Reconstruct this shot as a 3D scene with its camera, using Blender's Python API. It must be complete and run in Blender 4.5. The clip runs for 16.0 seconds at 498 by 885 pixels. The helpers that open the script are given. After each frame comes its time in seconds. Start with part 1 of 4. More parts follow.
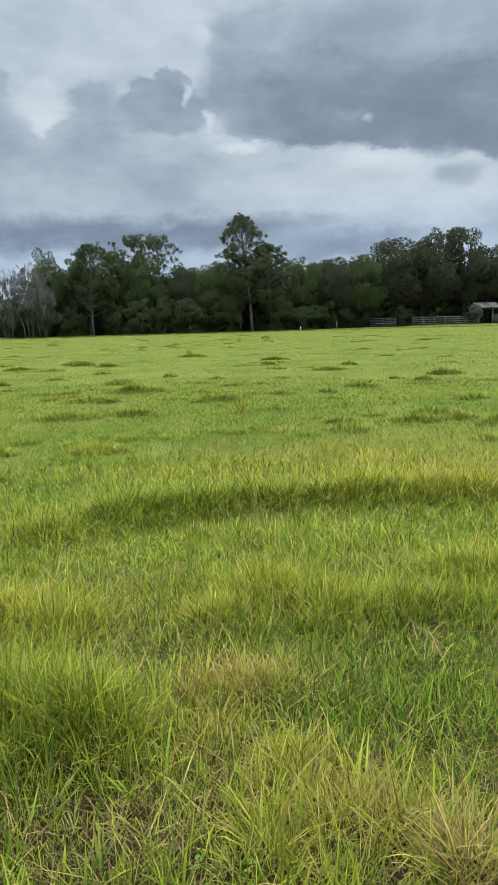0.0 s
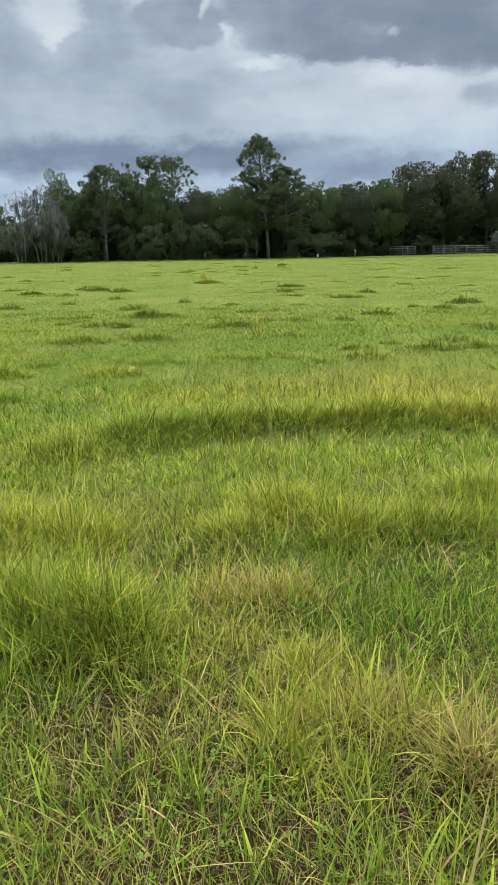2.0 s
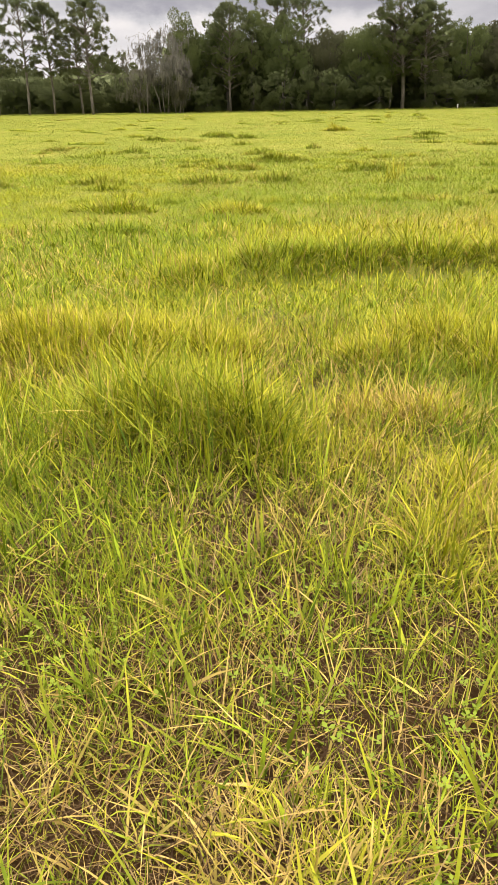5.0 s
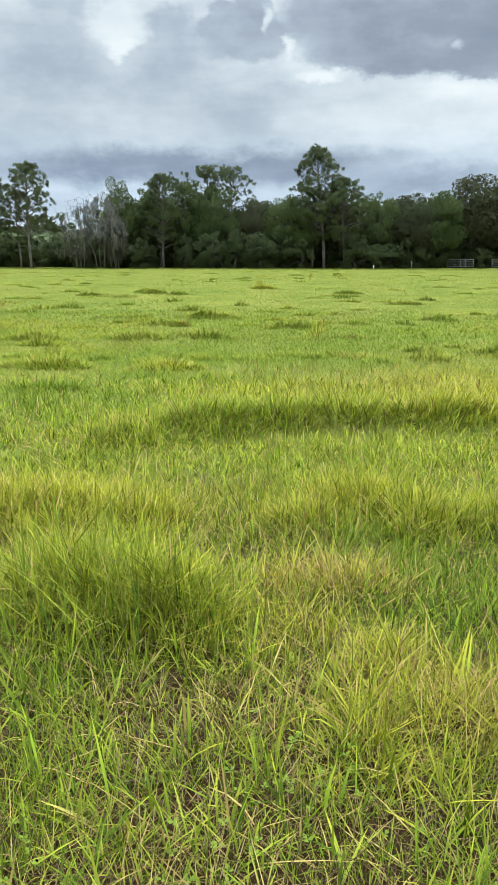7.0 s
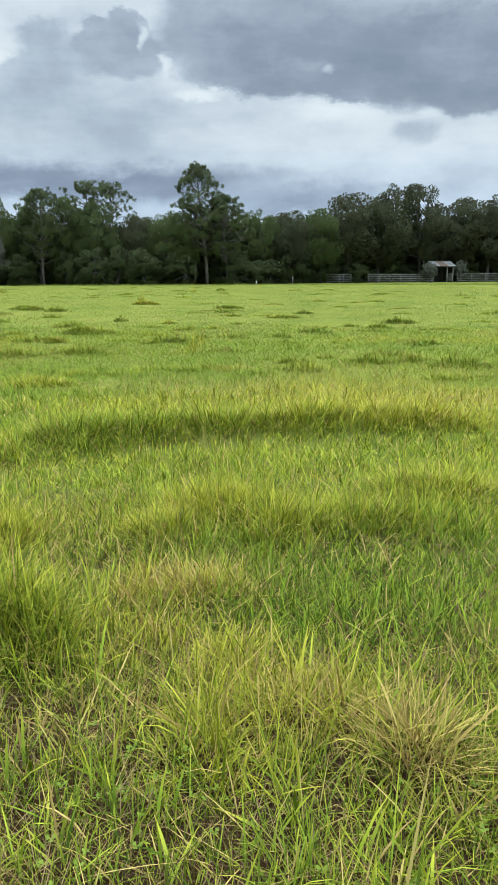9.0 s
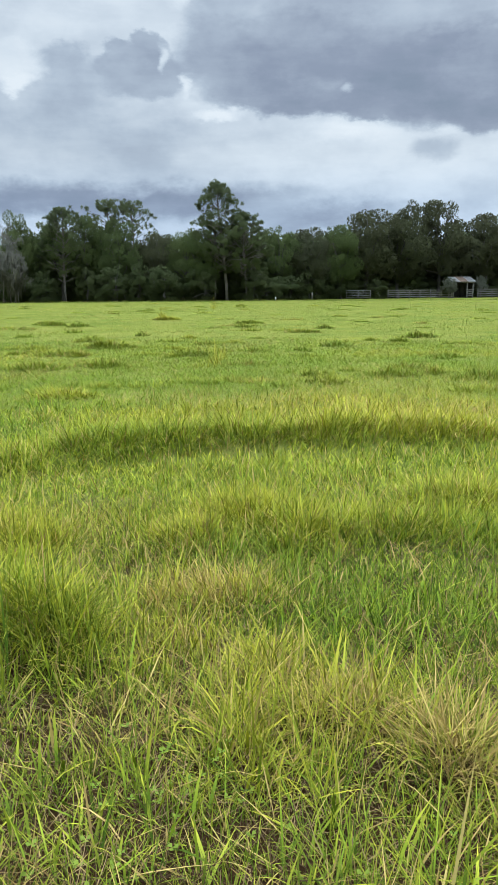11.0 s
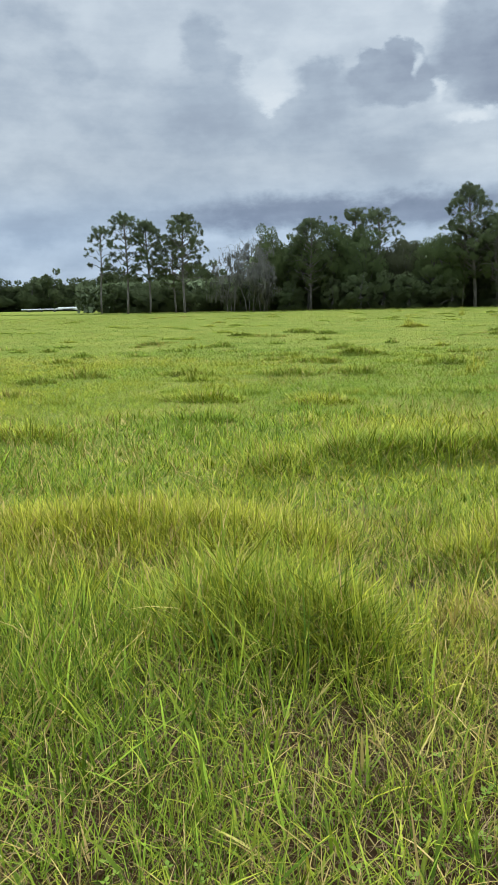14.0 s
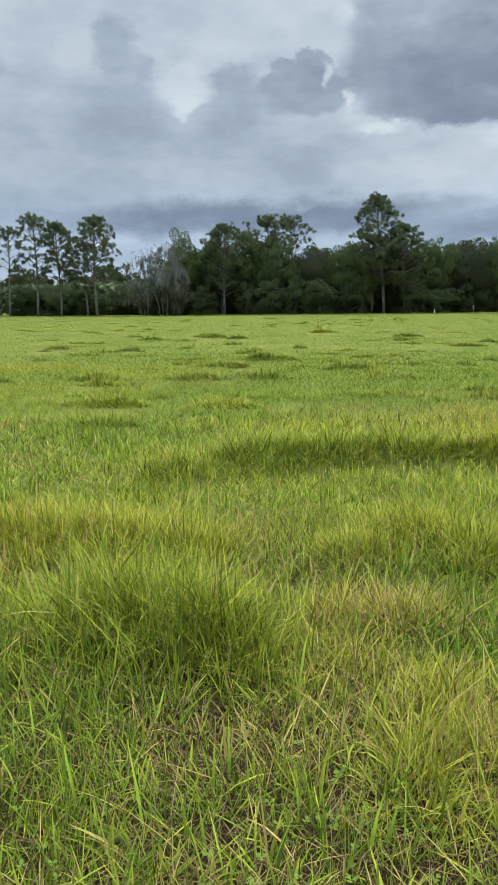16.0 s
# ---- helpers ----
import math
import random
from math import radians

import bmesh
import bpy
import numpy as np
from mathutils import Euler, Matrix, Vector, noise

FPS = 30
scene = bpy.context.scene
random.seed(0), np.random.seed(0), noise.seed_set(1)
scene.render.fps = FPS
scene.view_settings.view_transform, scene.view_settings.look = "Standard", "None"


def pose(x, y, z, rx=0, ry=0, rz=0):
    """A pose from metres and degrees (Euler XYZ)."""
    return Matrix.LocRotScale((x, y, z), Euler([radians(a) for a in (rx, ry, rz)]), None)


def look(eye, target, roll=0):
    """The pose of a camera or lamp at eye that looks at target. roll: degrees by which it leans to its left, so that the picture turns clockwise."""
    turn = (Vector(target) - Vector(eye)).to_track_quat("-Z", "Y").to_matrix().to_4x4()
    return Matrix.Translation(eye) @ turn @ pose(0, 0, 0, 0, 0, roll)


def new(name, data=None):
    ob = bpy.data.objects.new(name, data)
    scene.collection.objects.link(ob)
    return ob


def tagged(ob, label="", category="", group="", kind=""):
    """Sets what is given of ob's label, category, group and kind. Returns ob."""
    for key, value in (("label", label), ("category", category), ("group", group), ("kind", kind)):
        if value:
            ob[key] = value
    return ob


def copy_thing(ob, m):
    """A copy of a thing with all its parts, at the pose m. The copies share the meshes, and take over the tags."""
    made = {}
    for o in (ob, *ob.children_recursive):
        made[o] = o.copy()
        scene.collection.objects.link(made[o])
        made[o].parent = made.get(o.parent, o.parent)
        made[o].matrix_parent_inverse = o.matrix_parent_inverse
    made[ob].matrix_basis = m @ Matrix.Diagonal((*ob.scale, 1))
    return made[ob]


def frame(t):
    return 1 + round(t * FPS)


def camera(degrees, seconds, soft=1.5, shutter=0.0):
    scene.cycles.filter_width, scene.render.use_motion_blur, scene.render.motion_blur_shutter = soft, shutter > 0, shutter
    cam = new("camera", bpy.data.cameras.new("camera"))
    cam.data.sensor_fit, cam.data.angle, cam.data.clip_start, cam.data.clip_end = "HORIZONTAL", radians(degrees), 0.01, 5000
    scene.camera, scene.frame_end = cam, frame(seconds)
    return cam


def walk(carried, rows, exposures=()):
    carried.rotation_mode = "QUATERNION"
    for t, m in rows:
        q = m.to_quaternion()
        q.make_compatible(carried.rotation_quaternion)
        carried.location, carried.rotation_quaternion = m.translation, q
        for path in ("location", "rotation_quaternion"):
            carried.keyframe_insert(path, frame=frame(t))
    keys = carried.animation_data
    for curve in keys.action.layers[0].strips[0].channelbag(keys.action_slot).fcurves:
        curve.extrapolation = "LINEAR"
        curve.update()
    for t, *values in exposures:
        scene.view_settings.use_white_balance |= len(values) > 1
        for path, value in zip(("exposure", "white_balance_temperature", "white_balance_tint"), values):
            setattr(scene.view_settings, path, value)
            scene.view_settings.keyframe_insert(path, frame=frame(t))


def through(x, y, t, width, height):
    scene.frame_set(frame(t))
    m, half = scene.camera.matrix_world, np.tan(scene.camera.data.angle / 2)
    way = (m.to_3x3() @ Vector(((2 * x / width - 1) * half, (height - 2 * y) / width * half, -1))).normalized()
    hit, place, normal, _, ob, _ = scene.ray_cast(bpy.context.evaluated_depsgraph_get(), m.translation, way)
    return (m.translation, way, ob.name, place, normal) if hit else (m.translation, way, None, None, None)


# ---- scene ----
# ---------- camera ----------
cam = camera(37.2, 16.0)
PATH = [
    (0, (0.105, 0.031, 1.565), (0.024, 2.001, 1.234), -1.6),
    (0.5, (0.089, 0.013, 1.553), (0.005, 1.98, 1.201), -1.2),
    (1, (0.09, 0.038, 1.54), (0.003, 1.999, 1.161), -1.0),
    (1.5, (0.095, 0.086, 1.515), (-0.001, 2.038, 1.089), -1.1),
    (2, (0.087, 0.034, 1.499), (-0.033, 1.963, 0.985), -1.0),
    (2.5, (0.08, 0.029, 1.404), (-0.092, 1.917, 0.766), -1.2),
    (3, (0.013, 0.054, 1.283), (-0.23, 1.883, 0.511), -0.9),
    (3.5, (-0.031, 0.077, 1.175), (-0.356, 1.846, 0.301), -1.2),
    (4, (-0.066, 0.07, 1.135), (-0.45, 1.804, 0.216), -1.0),
    (4.2, (-0.065, 0.104, 1.127), (-0.473, 1.833, 0.208), -1.4),
    (6.3, (-0.047, 0.15, 1.337), (-0.383, 2.035, 0.757), -0.0),
    (6.5, (-0.045, 0.155, 1.335), (-0.358, 2.053, 0.789), 0.1),
    (7, (-0.042, 0.164, 1.315), (-0.291, 2.088, 0.828), 0.1),
    (7.5, (0.008, 0.16, 1.301), (-0.169, 2.098, 0.841), 0.1),
    (8, (0.067, 0.157, 1.292), (-0.024, 2.103, 0.838), 0.2),
    (8.5, (0.112, 0.153, 1.29), (0.117, 2.101, 0.838), 0.4),
    (8.7, (0.134, 0.152, 1.293), (0.174, 2.1, 0.842), -0.1),
    (10.8, (0.116, 0.161, 1.246), (0.157, 2.119, 0.839), -0.4),
    (11, (0.091, 0.159, 1.241), (0.082, 2.118, 0.836), -0.4),
    (11.5, (0.027, 0.162, 1.237), (-0.112, 2.115, 0.832), -0.5),
    (12, (0.001, 0.187, 1.236), (-0.269, 2.128, 0.836), -1.1),
    (12.5, (-0.035, 0.196, 1.235), (-0.421, 2.119, 0.844), -1.0),
    (13, (-0.079, 0.196, 1.24), (-0.572, 2.096, 0.853), -1.2),
    (13.5, (-0.13, 0.213, 1.231), (-0.707, 2.089, 0.851), -1.3),
    (14, (-0.159, 0.223, 1.224), (-0.788, 2.083, 0.848), -1.3),
    (14.5, (-0.163, 0.212, 1.23), (-0.794, 2.073, 0.861), -1.2),
    (15, (-0.116, 0.202, 1.241), (-0.702, 2.079, 0.875), -1.1),
    (15.5, (-0.061, 0.219, 1.228), (-0.563, 2.12, 0.862), -0.9),
    (16, (-0.006, 0.204, 1.228), (-0.417, 2.126, 0.86), -0.6),
]
EXPOSURES = [
    (0.0, -0.08, 6500, 10), (2.0, -0.04, 6500, 10), (2.5, 0.1, 6500, 10), (3.0, 0.5, 8000, 17), (3.5, 0.56, 8600, 20), (4.2, 0.56, 9300, 24),
    (6.3, 0.5, 8000, 15), (7.0, 0.33, 6800, 8), (8.7, 0.18, 6600, 8), (10.8, 0.2, 6500, 10), (12.5, 0.1, 6500, 10), (14.5, 0.0, 6500, 10), (16.0, -0.05, 6500, 10),
]
walk(cam, [(t, look(eye, target, roll)) for t, eye, target, roll in PATH], EXPOSURES)


# ---------- node helpers ----------
class Nodes:
    """Small wrapper that adds and links shader nodes."""

    def __init__(self, tree):
        self.tree = tree
        tree.nodes.clear()

    def add(self, kind, ins=(), **props):
        n = self.tree.nodes.new(kind)
        for key, value in props.items():
            setattr(n, key, value)
        for key, value in dict(ins).items():
            sock = n.inputs[key]
            if isinstance(value, bpy.types.NodeSocket):
                self.tree.links.new(value, sock)
            else:
                sock.default_value = value
        return n

    def math(self, op, a, b=0.0, clamp=False):
        return self.add("ShaderNodeMath", {0: a, 1: b}, operation=op, use_clamp=clamp).outputs[0]

    def vmath(self, op, a, b=(0, 0, 0)):
        n = self.add("ShaderNodeVectorMath", {0: a, 1: b}, operation=op)
        return n.outputs[1] if op == "LENGTH" else n.outputs[0]

    def mix(self, f, a, b):
        n = self.add("ShaderNodeMix", data_type="RGBA")
        for sock, value in ((n.inputs[0], f), (n.inputs[6], a), (n.inputs[7], b)):
            if isinstance(value, bpy.types.NodeSocket):
                self.tree.links.new(value, sock)
            else:
                sock.default_value = value if isinstance(value, float) else (*value[:3], 1)
        return n.outputs[2]

    def fmix(self, f, a, b):
        n = self.add("ShaderNodeMix", data_type="FLOAT")
        for sock, value in ((n.inputs[0], f), (n.inputs[2], a), (n.inputs[3], b)):
            if isinstance(value, bpy.types.NodeSocket):
                self.tree.links.new(value, sock)
            else:
                sock.default_value = value
        return n.outputs[0]

    def ramp(self, f, lo, hi, a=0.0, b=1.0, smooth=True):
        return self.add("ShaderNodeMapRange", {0: f, 1: lo, 2: hi, 3: a, 4: b}, interpolation_type="SMOOTHSTEP" if smooth else "LINEAR").outputs[0]

    def noise(self, vec, scale, detail=3.0, rough=0.55):
        return self.add("ShaderNodeTexNoise", {"Vector": vec, "Scale": scale, "Detail": detail, "Roughness": rough})

    def coords(self):
        return self.add("ShaderNodeTexCoord").outputs["Object"]


# ---------- world: broken overcast ----------
world = bpy.data.worlds.new("overcast_sky")
scene.world = world
world.use_nodes = True
W = Nodes(world.node_tree)
way = W.add("ShaderNodeTexCoord").outputs["Generated"]
xyz = W.add("ShaderNodeSeparateXYZ", {0: way})
azimuth = W.math("MULTIPLY", W.math("ARCTAN2", xyz.outputs[0], xyz.outputs[1]), 57.2958)
height = W.math("MULTIPLY", W.math("ARCSINE", xyz.outputs[2]), 57.2958)
flat = W.add("ShaderNodeCombineXYZ", {0: azimuth, 1: height}).outputs[0]
stretch = W.vmath("MULTIPLY", way, (1.0, 1.0, 1.7))
billow = W.noise(stretch, 7.0, 7.0, 0.55).outputs["Color"]
fine = W.noise(stretch, 20.0, 5.0, 0.6).outputs["Color"]
place = W.vmath("ADD", flat, W.vmath("MULTIPLY", W.vmath("SUBTRACT", billow, (0.5, 0.5, 0.5)), (4.4, 3.2, 0)))
place = W.vmath("ADD", place, W.vmath("MULTIPLY", W.vmath("SUBTRACT", fine, (0.5, 0.5, 0.5)), (2.6, 2.2, 0)))
wide = W.noise(stretch, 3.2, 6.0, 0.6).outputs[0]
level = W.ramp(wide, 0.3, 0.72, 0.5, 0.8)
# cloud banks: azimuth, elevation, half width, half height (degrees), brightness, softness
BANKS = [
    (-9, 20.0, 13, 4.5, 0.82, 0.2), (-26, 19.5, 12, 4.0, 0.72, 0.2), (9, 9.0, 14, 3.6, 0.8, 0.3), (-25, 9.5, 13, 4.5, 0.56, 0.2),
    (-11, 10.6, 9, 2.6, 0.56, 0.2), (-9.0, 10.2, 5.5, 1.3, 0.44, 0.2), (-13.5, 11.6, 3.5, 1.4, 0.47, 0.2),
    (9, 18.6, 13, 2.6, 0.42, 0.3), (-1.0, 19.8, 3.2, 2.0, 0.45, 0.5), (-2.2, 15.8, 3.6, 2.6, 0.32, 0.6), (6.0, 15.4, 10.0, 2.9, 0.24, 0.65),
    (15.5, 14.2, 9.0, 3.2, 0.19, 0.7), (2.2, 13.5, 4.6, 1.5, 0.2, 0.75), (9.5, 13.4, 6.0, 1.5, 0.17, 0.75), (17.5, 11.9, 5.0, 1.5, 0.2, 0.7),
    (-8.2, 14.5, 3.8, 1.6, 0.36, 0.8), (-7.5, 16.2, 1.3, 1.0, 0.36, 0.75), (-9.9, 15.2, 1.5, 1.0, 0.38, 0.75),
    (-14.0, 15.0, 2.2, 1.2, 0.43, 0.7), (-13.0, 13.3, 2.8, 1.5, 0.46, 0.5), (-19.4, 16.2, 0.9, 1.3, 0.5, 0.5),
    (-20.9, 17.2, 1.6, 2.2, 0.46, 0.65), (-18.8, 15.8, 0.7, 1.2, 0.46, 0.6), (-21.8, 12.9, 4.2, 2.6, 0.49, 0.6),
]
BANKS_LOW = [
    (-16.5, 15.2, 2.1, 1.5, 0.9, 0.45), (-16.6, 13.9, 1.2, 0.5, 1.0, 0.3), (-31.0, 16.2, 1.4, 1.4, 0.5, 0.5), (-33.5, 19.0, 3.0, 1.2, 0.5, 0.3),
    (-6.7, 15.6, 0.5, 0.8, 0.9, 0.2), (-4.6, 13.9, 0.5, 0.7, 0.9, 0.2), (-2.2, 12.0, 1.8, 0.5, 1.0, 0.3), (6.8, 11.0, 3.6, 0.9, 0.95, 0.3),
    (6.9, 14.2, 0.6, 0.35, 0.5, 0.2), (-4.5, 19.2, 0.9, 0.8, 0.95, 0.2), (-5.0, 11.2, 2.6, 0.5, 0.5, 0.2), (13.5, 9.5, 1.7, 0.8, 0.5, 0.3),
    (-11.0, 6.3, 17, 1.3, 0.12, 0.3), (5.0, 5.2, 7.5, 1.0, 0.25, 0.2), (-32, 5.6, 8, 1.2, 0.5, 0.2), (-15, 3.7, 30, 0.9, 0.66, 0.3),
]
for bank_az, bank_el, half_w, half_h, light, soft in BANKS + BANKS_LOW:
    away = W.vmath("MULTIPLY", W.vmath("SUBTRACT", place, (bank_az, bank_el, 0)), (1 / half_w, 1 / half_h, 0))
    cover = W.ramp(W.vmath("LENGTH", away), soft, 1.45 - 0.4 * soft, 1.0, 0.0)
    level = W.fmix(W.math("MULTIPLY", cover, 0.9), level, light)
level = W.math("ADD", level, W.ramp(W.noise(W.vmath("MULTIPLY", way, (1.0, 1.0, 7.0)), 4.0, 4.0, 0.6).outputs[0], 0.3, 0.7, -0.045, 0.045))
level = W.math("ADD", level, W.ramp(W.noise(stretch, 13.0, 5.0, 0.6).outputs[0], 0.3, 0.7, -0.07, 0.07), clamp=True)
cloud = W.add("ShaderNodeValToRGB", {0: level})
grade = cloud.color_ramp
grade.elements[0].position, grade.elements[0].color = 0.0, (0.14, 0.185, 0.25, 1)
grade.elements[1].position, grade.elements[1].color = 1.0, (0.61, 0.665, 0.72, 1)
for at, shade in ((0.2, (0.2, 0.24, 0.32, 1)), (0.5, (0.345, 0.408, 0.49, 1)), (0.8, (0.515, 0.58, 0.65, 1))):
    grade.elements.new(at).color = shade
# an overcast sky is brightest overhead
low = W.ramp(height, 4.0, 10.0, 1.0, 0.0)
colour = W.vmath("MULTIPLY", W.mix(low, cloud.outputs[0], W.vmath("MULTIPLY", cloud.outputs[0], (0.9, 0.975, 1.08))), (0.98, 1.0, 1.0))
zenith = W.ramp(height, 22.0, 62.0, 1.15, 10.9)
sky = W.add("ShaderNodeTexSky", sky_type="NISHITA", sun_disc=False, sun_elevation=radians(48), sun_rotation=radians(20))
haze = W.vmath("MULTIPLY", sky.outputs[0], (0.1, 0.1, 0.1))
lit = W.mix(0.06, W.vmath("MULTIPLY", colour, W.add("ShaderNodeCombineXYZ", {0: zenith, 1: zenith, 2: zenith}).outputs[0]), haze)
W.add("ShaderNodeOutputWorld", {0: W.add("ShaderNodeBackground", {0: lit, 1: 1.0}).outputs[0]})

sun = new("sun", bpy.data.lights.new("sun", "SUN"))
sun.data.energy, sun.data.angle, sun.data.color = 1.5, radians(25), (1.0, 0.96, 0.88)
sun.matrix_world = look((30, 80, 100), (0, 0, 0))


# ---------- mesh helpers ----------
def unit(v):
    return v / np.maximum(np.linalg.norm(v, axis=-1, keepdims=True), 1e-9)


class Soup:
    """Collects vertices and triangles and turns them into one mesh."""

    def __init__(self):
        self.v, self.f, self.n, self.extra = [], [], 0, []

    def add(self, v, f, extra=None):
        self.v.append(np.asarray(v, float).reshape(-1, 3))
        self.f.append(np.asarray(f, int).reshape(-1, 3) + self.n)
        self.n += len(self.v[-1])
        if extra is not None:
            self.extra.append(extra)
        return self

    def tube(self, pts, radii, sides=6):
        pts, radii = np.asarray(pts, float), np.asarray(radii, float)
        way = unit(np.gradient(pts, axis=0))
        side = unit(np.cross(way, np.array([0.31, 0.95, 0.05])))
        other = np.cross(way, side)
        a = np.linspace(0, 2 * np.pi, sides, endpoint=False)
        ring = pts[:, None] + radii[:, None, None] * (np.cos(a)[None, :, None] * side[:, None] + np.sin(a)[None, :, None] * other[:, None])
        k, f = len(pts), []
        for i in range(k - 1):
            for j in range(sides):
                p, q = i * sides + j, i * sides + (j + 1) % sides
                f += [(p, q, q + sides), (p, q + sides, p + sides)]
        f += [(0, j + 1, j) for j in range(1, sides - 1)] + [((k - 1) * sides, (k - 1) * sides + j, (k - 1) * sides + j + 1) for j in range(1, sides - 1)]
        return self.add(ring.reshape(-1, 3), f)

    def box(self, lo, hi, bevel=0.0):
        """A box whose vertical and top edges are chamfered by bevel."""
        (x0, y0, z0), (x1, y1, z1), b = lo, hi, bevel
        bm = bmesh.new()
        bmesh.ops.create_cube(bm, size=1)
        for p in bm.verts:
            p.co = Vector((x0 + (p.co.x + 0.5) * (x1 - x0), y0 + (p.co.y + 0.5) * (y1 - y0), z0 + (p.co.z + 0.5) * (z1 - z0)))
        if b:
            bmesh.ops.bevel(bm, geom=bm.edges[:], offset=b, segments=1, affect="EDGES")
        bmesh.ops.triangulate(bm, faces=bm.faces[:])
        bm.verts.index_update()
        self.add([p.co[:] for p in bm.verts], [[p.index for p in f.verts] for f in bm.faces])
        bm.free()
        return self

    def mesh(self, name, smooth=False):
        v, f = np.concatenate(self.v), np.concatenate(self.f)
        me = bpy.data.meshes.new(name)
        me.vertices.add(len(v))
        me.vertices.foreach_set("co", v.astype(np.float32).ravel())
        me.loops.add(f.size)
        me.loops.foreach_set("vertex_index", f.astype(np.int32).ravel())
        me.polygons.add(len(f))
        me.polygons.foreach_set("loop_start", np.arange(0, f.size, 3, dtype=np.int32))
        if smooth:
            me.polygons.foreach_set("use_smooth", np.ones(len(f), bool))
        if self.extra:
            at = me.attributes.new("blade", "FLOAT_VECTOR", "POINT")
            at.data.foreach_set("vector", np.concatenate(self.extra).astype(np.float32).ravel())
        me.update(calc_edges=True)
        return me


def part(name, soup, material, parent=None, label="", smooth=False):
    me = soup.mesh(name, smooth)
    me.materials.append(material)
    ob = new(name, me)
    ob.parent = parent
    return tagged(ob, label)


LATTICE = np.random.default_rng(5).random((257, 257))
LATTICE[256], LATTICE[:, 256] = LATTICE[0], LATTICE[:, 0]


def lumps(x, y, scale, seed=0, octaves=3):
    """Smooth noise from 0 to 1; scale: metres between lumps."""
    out, gain, total = 0.0, 1.0, 0.0
    for o in range(octaves):
        u, v = np.asarray(x) / scale * 2**o + 37.3 * seed + 11 * o, np.asarray(y) / scale * 2**o + 17.9 * seed + 5 * o
        i, j = np.floor(u).astype(int), np.floor(v).astype(int)
        fu, fv = u - i, v - j
        fu, fv = fu * fu * (3 - 2 * fu), fv * fv * (3 - 2 * fv)
        i, j = i % 256, j % 256
        top = LATTICE[i, j] * (1 - fu) + LATTICE[i + 1, j] * fu
        low = LATTICE[i, j + 1] * (1 - fu) + LATTICE[i + 1, j + 1] * fu
        out, total, gain = out + gain * (top * (1 - fv) + low * fv), total + gain, gain * 0.5
    return out / total


# ---------- materials ----------
def material(name):
    m = bpy.data.materials.new(name)
    m.use_nodes = True
    return m, Nodes(m.node_tree)


def finish(n, colour, rough=0.7, bump=None, strength=0.3, distance=0.01, spec=0.3, metal=0.0, glow=None, normal=None):
    ins = {"Base Color": colour, "Roughness": rough, "Specular IOR Level": spec, "Metallic": metal}
    if bump is not None:
        ins["Normal"] = n.add("ShaderNodeBump", {"Height": bump, "Strength": strength, "Distance": distance}).outputs[0]
    if normal is not None:
        ins["Normal"] = normal
    shader = n.add("ShaderNodeBsdfPrincipled", ins).outputs[0]
    if glow is not None:
        shine, amount = glow
        shader = n.add("ShaderNodeMixShader", {0: amount, 1: shader, 2: n.add("ShaderNodeBsdfTranslucent", {0: shine} if normal is None else {0: shine, "Normal": normal}).outputs[0]}).outputs[0]
    n.add("ShaderNodeOutputMaterial", {0: shader})


def leaning(n, way):
    """A shading normal drawn towards a way, as for many small leaves seen together."""
    return n.vmath("NORMALIZE", n.vmath("ADD", n.add("ShaderNodeNewGeometry").outputs["Normal"], way))


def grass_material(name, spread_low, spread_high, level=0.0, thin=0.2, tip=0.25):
    """Blades from green over yellow to straw, yellowing at the tip, with some shade painted into the darker sheath;
    level: how far they shade as one lawn.
    """
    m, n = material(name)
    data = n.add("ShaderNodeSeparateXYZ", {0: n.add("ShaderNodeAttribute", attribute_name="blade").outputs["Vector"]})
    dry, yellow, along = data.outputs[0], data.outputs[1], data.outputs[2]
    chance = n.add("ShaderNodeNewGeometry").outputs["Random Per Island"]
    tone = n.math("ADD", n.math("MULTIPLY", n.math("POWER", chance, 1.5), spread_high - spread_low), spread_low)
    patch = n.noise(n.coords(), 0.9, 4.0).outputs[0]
    yellow = n.math("ADD", yellow, n.ramp(along, 0.15, 0.9, -0.35, tip), clamp=True)  # tips turn first; the darker green base also paints in depth shade
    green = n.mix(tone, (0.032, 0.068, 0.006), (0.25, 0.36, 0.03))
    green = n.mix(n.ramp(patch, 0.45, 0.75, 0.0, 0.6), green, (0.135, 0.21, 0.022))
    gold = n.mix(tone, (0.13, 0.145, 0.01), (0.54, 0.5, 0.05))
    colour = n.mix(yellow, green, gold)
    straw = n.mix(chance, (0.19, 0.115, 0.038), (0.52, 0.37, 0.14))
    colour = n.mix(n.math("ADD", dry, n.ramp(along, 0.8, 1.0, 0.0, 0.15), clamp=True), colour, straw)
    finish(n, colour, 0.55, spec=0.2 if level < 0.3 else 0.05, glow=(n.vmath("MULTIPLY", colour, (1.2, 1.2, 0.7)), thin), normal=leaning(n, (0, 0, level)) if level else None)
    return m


def thatch_material():
    m, n = material("dead_thatch")
    chance = n.add("ShaderNodeNewGeometry").outputs["Random Per Island"]
    colour = n.mix(n.math("POWER", chance, 3.2), (0.03, 0.016, 0.007), (0.34, 0.24, 0.11))
    colour = n.mix(n.ramp(n.noise(n.coords(), 2.1, 4.0).outputs[0], 0.4, 0.7, 0.0, 0.6), colour, (0.06, 0.032, 0.014))
    finish(n, colour, 0.8, spec=0.1)
    return m


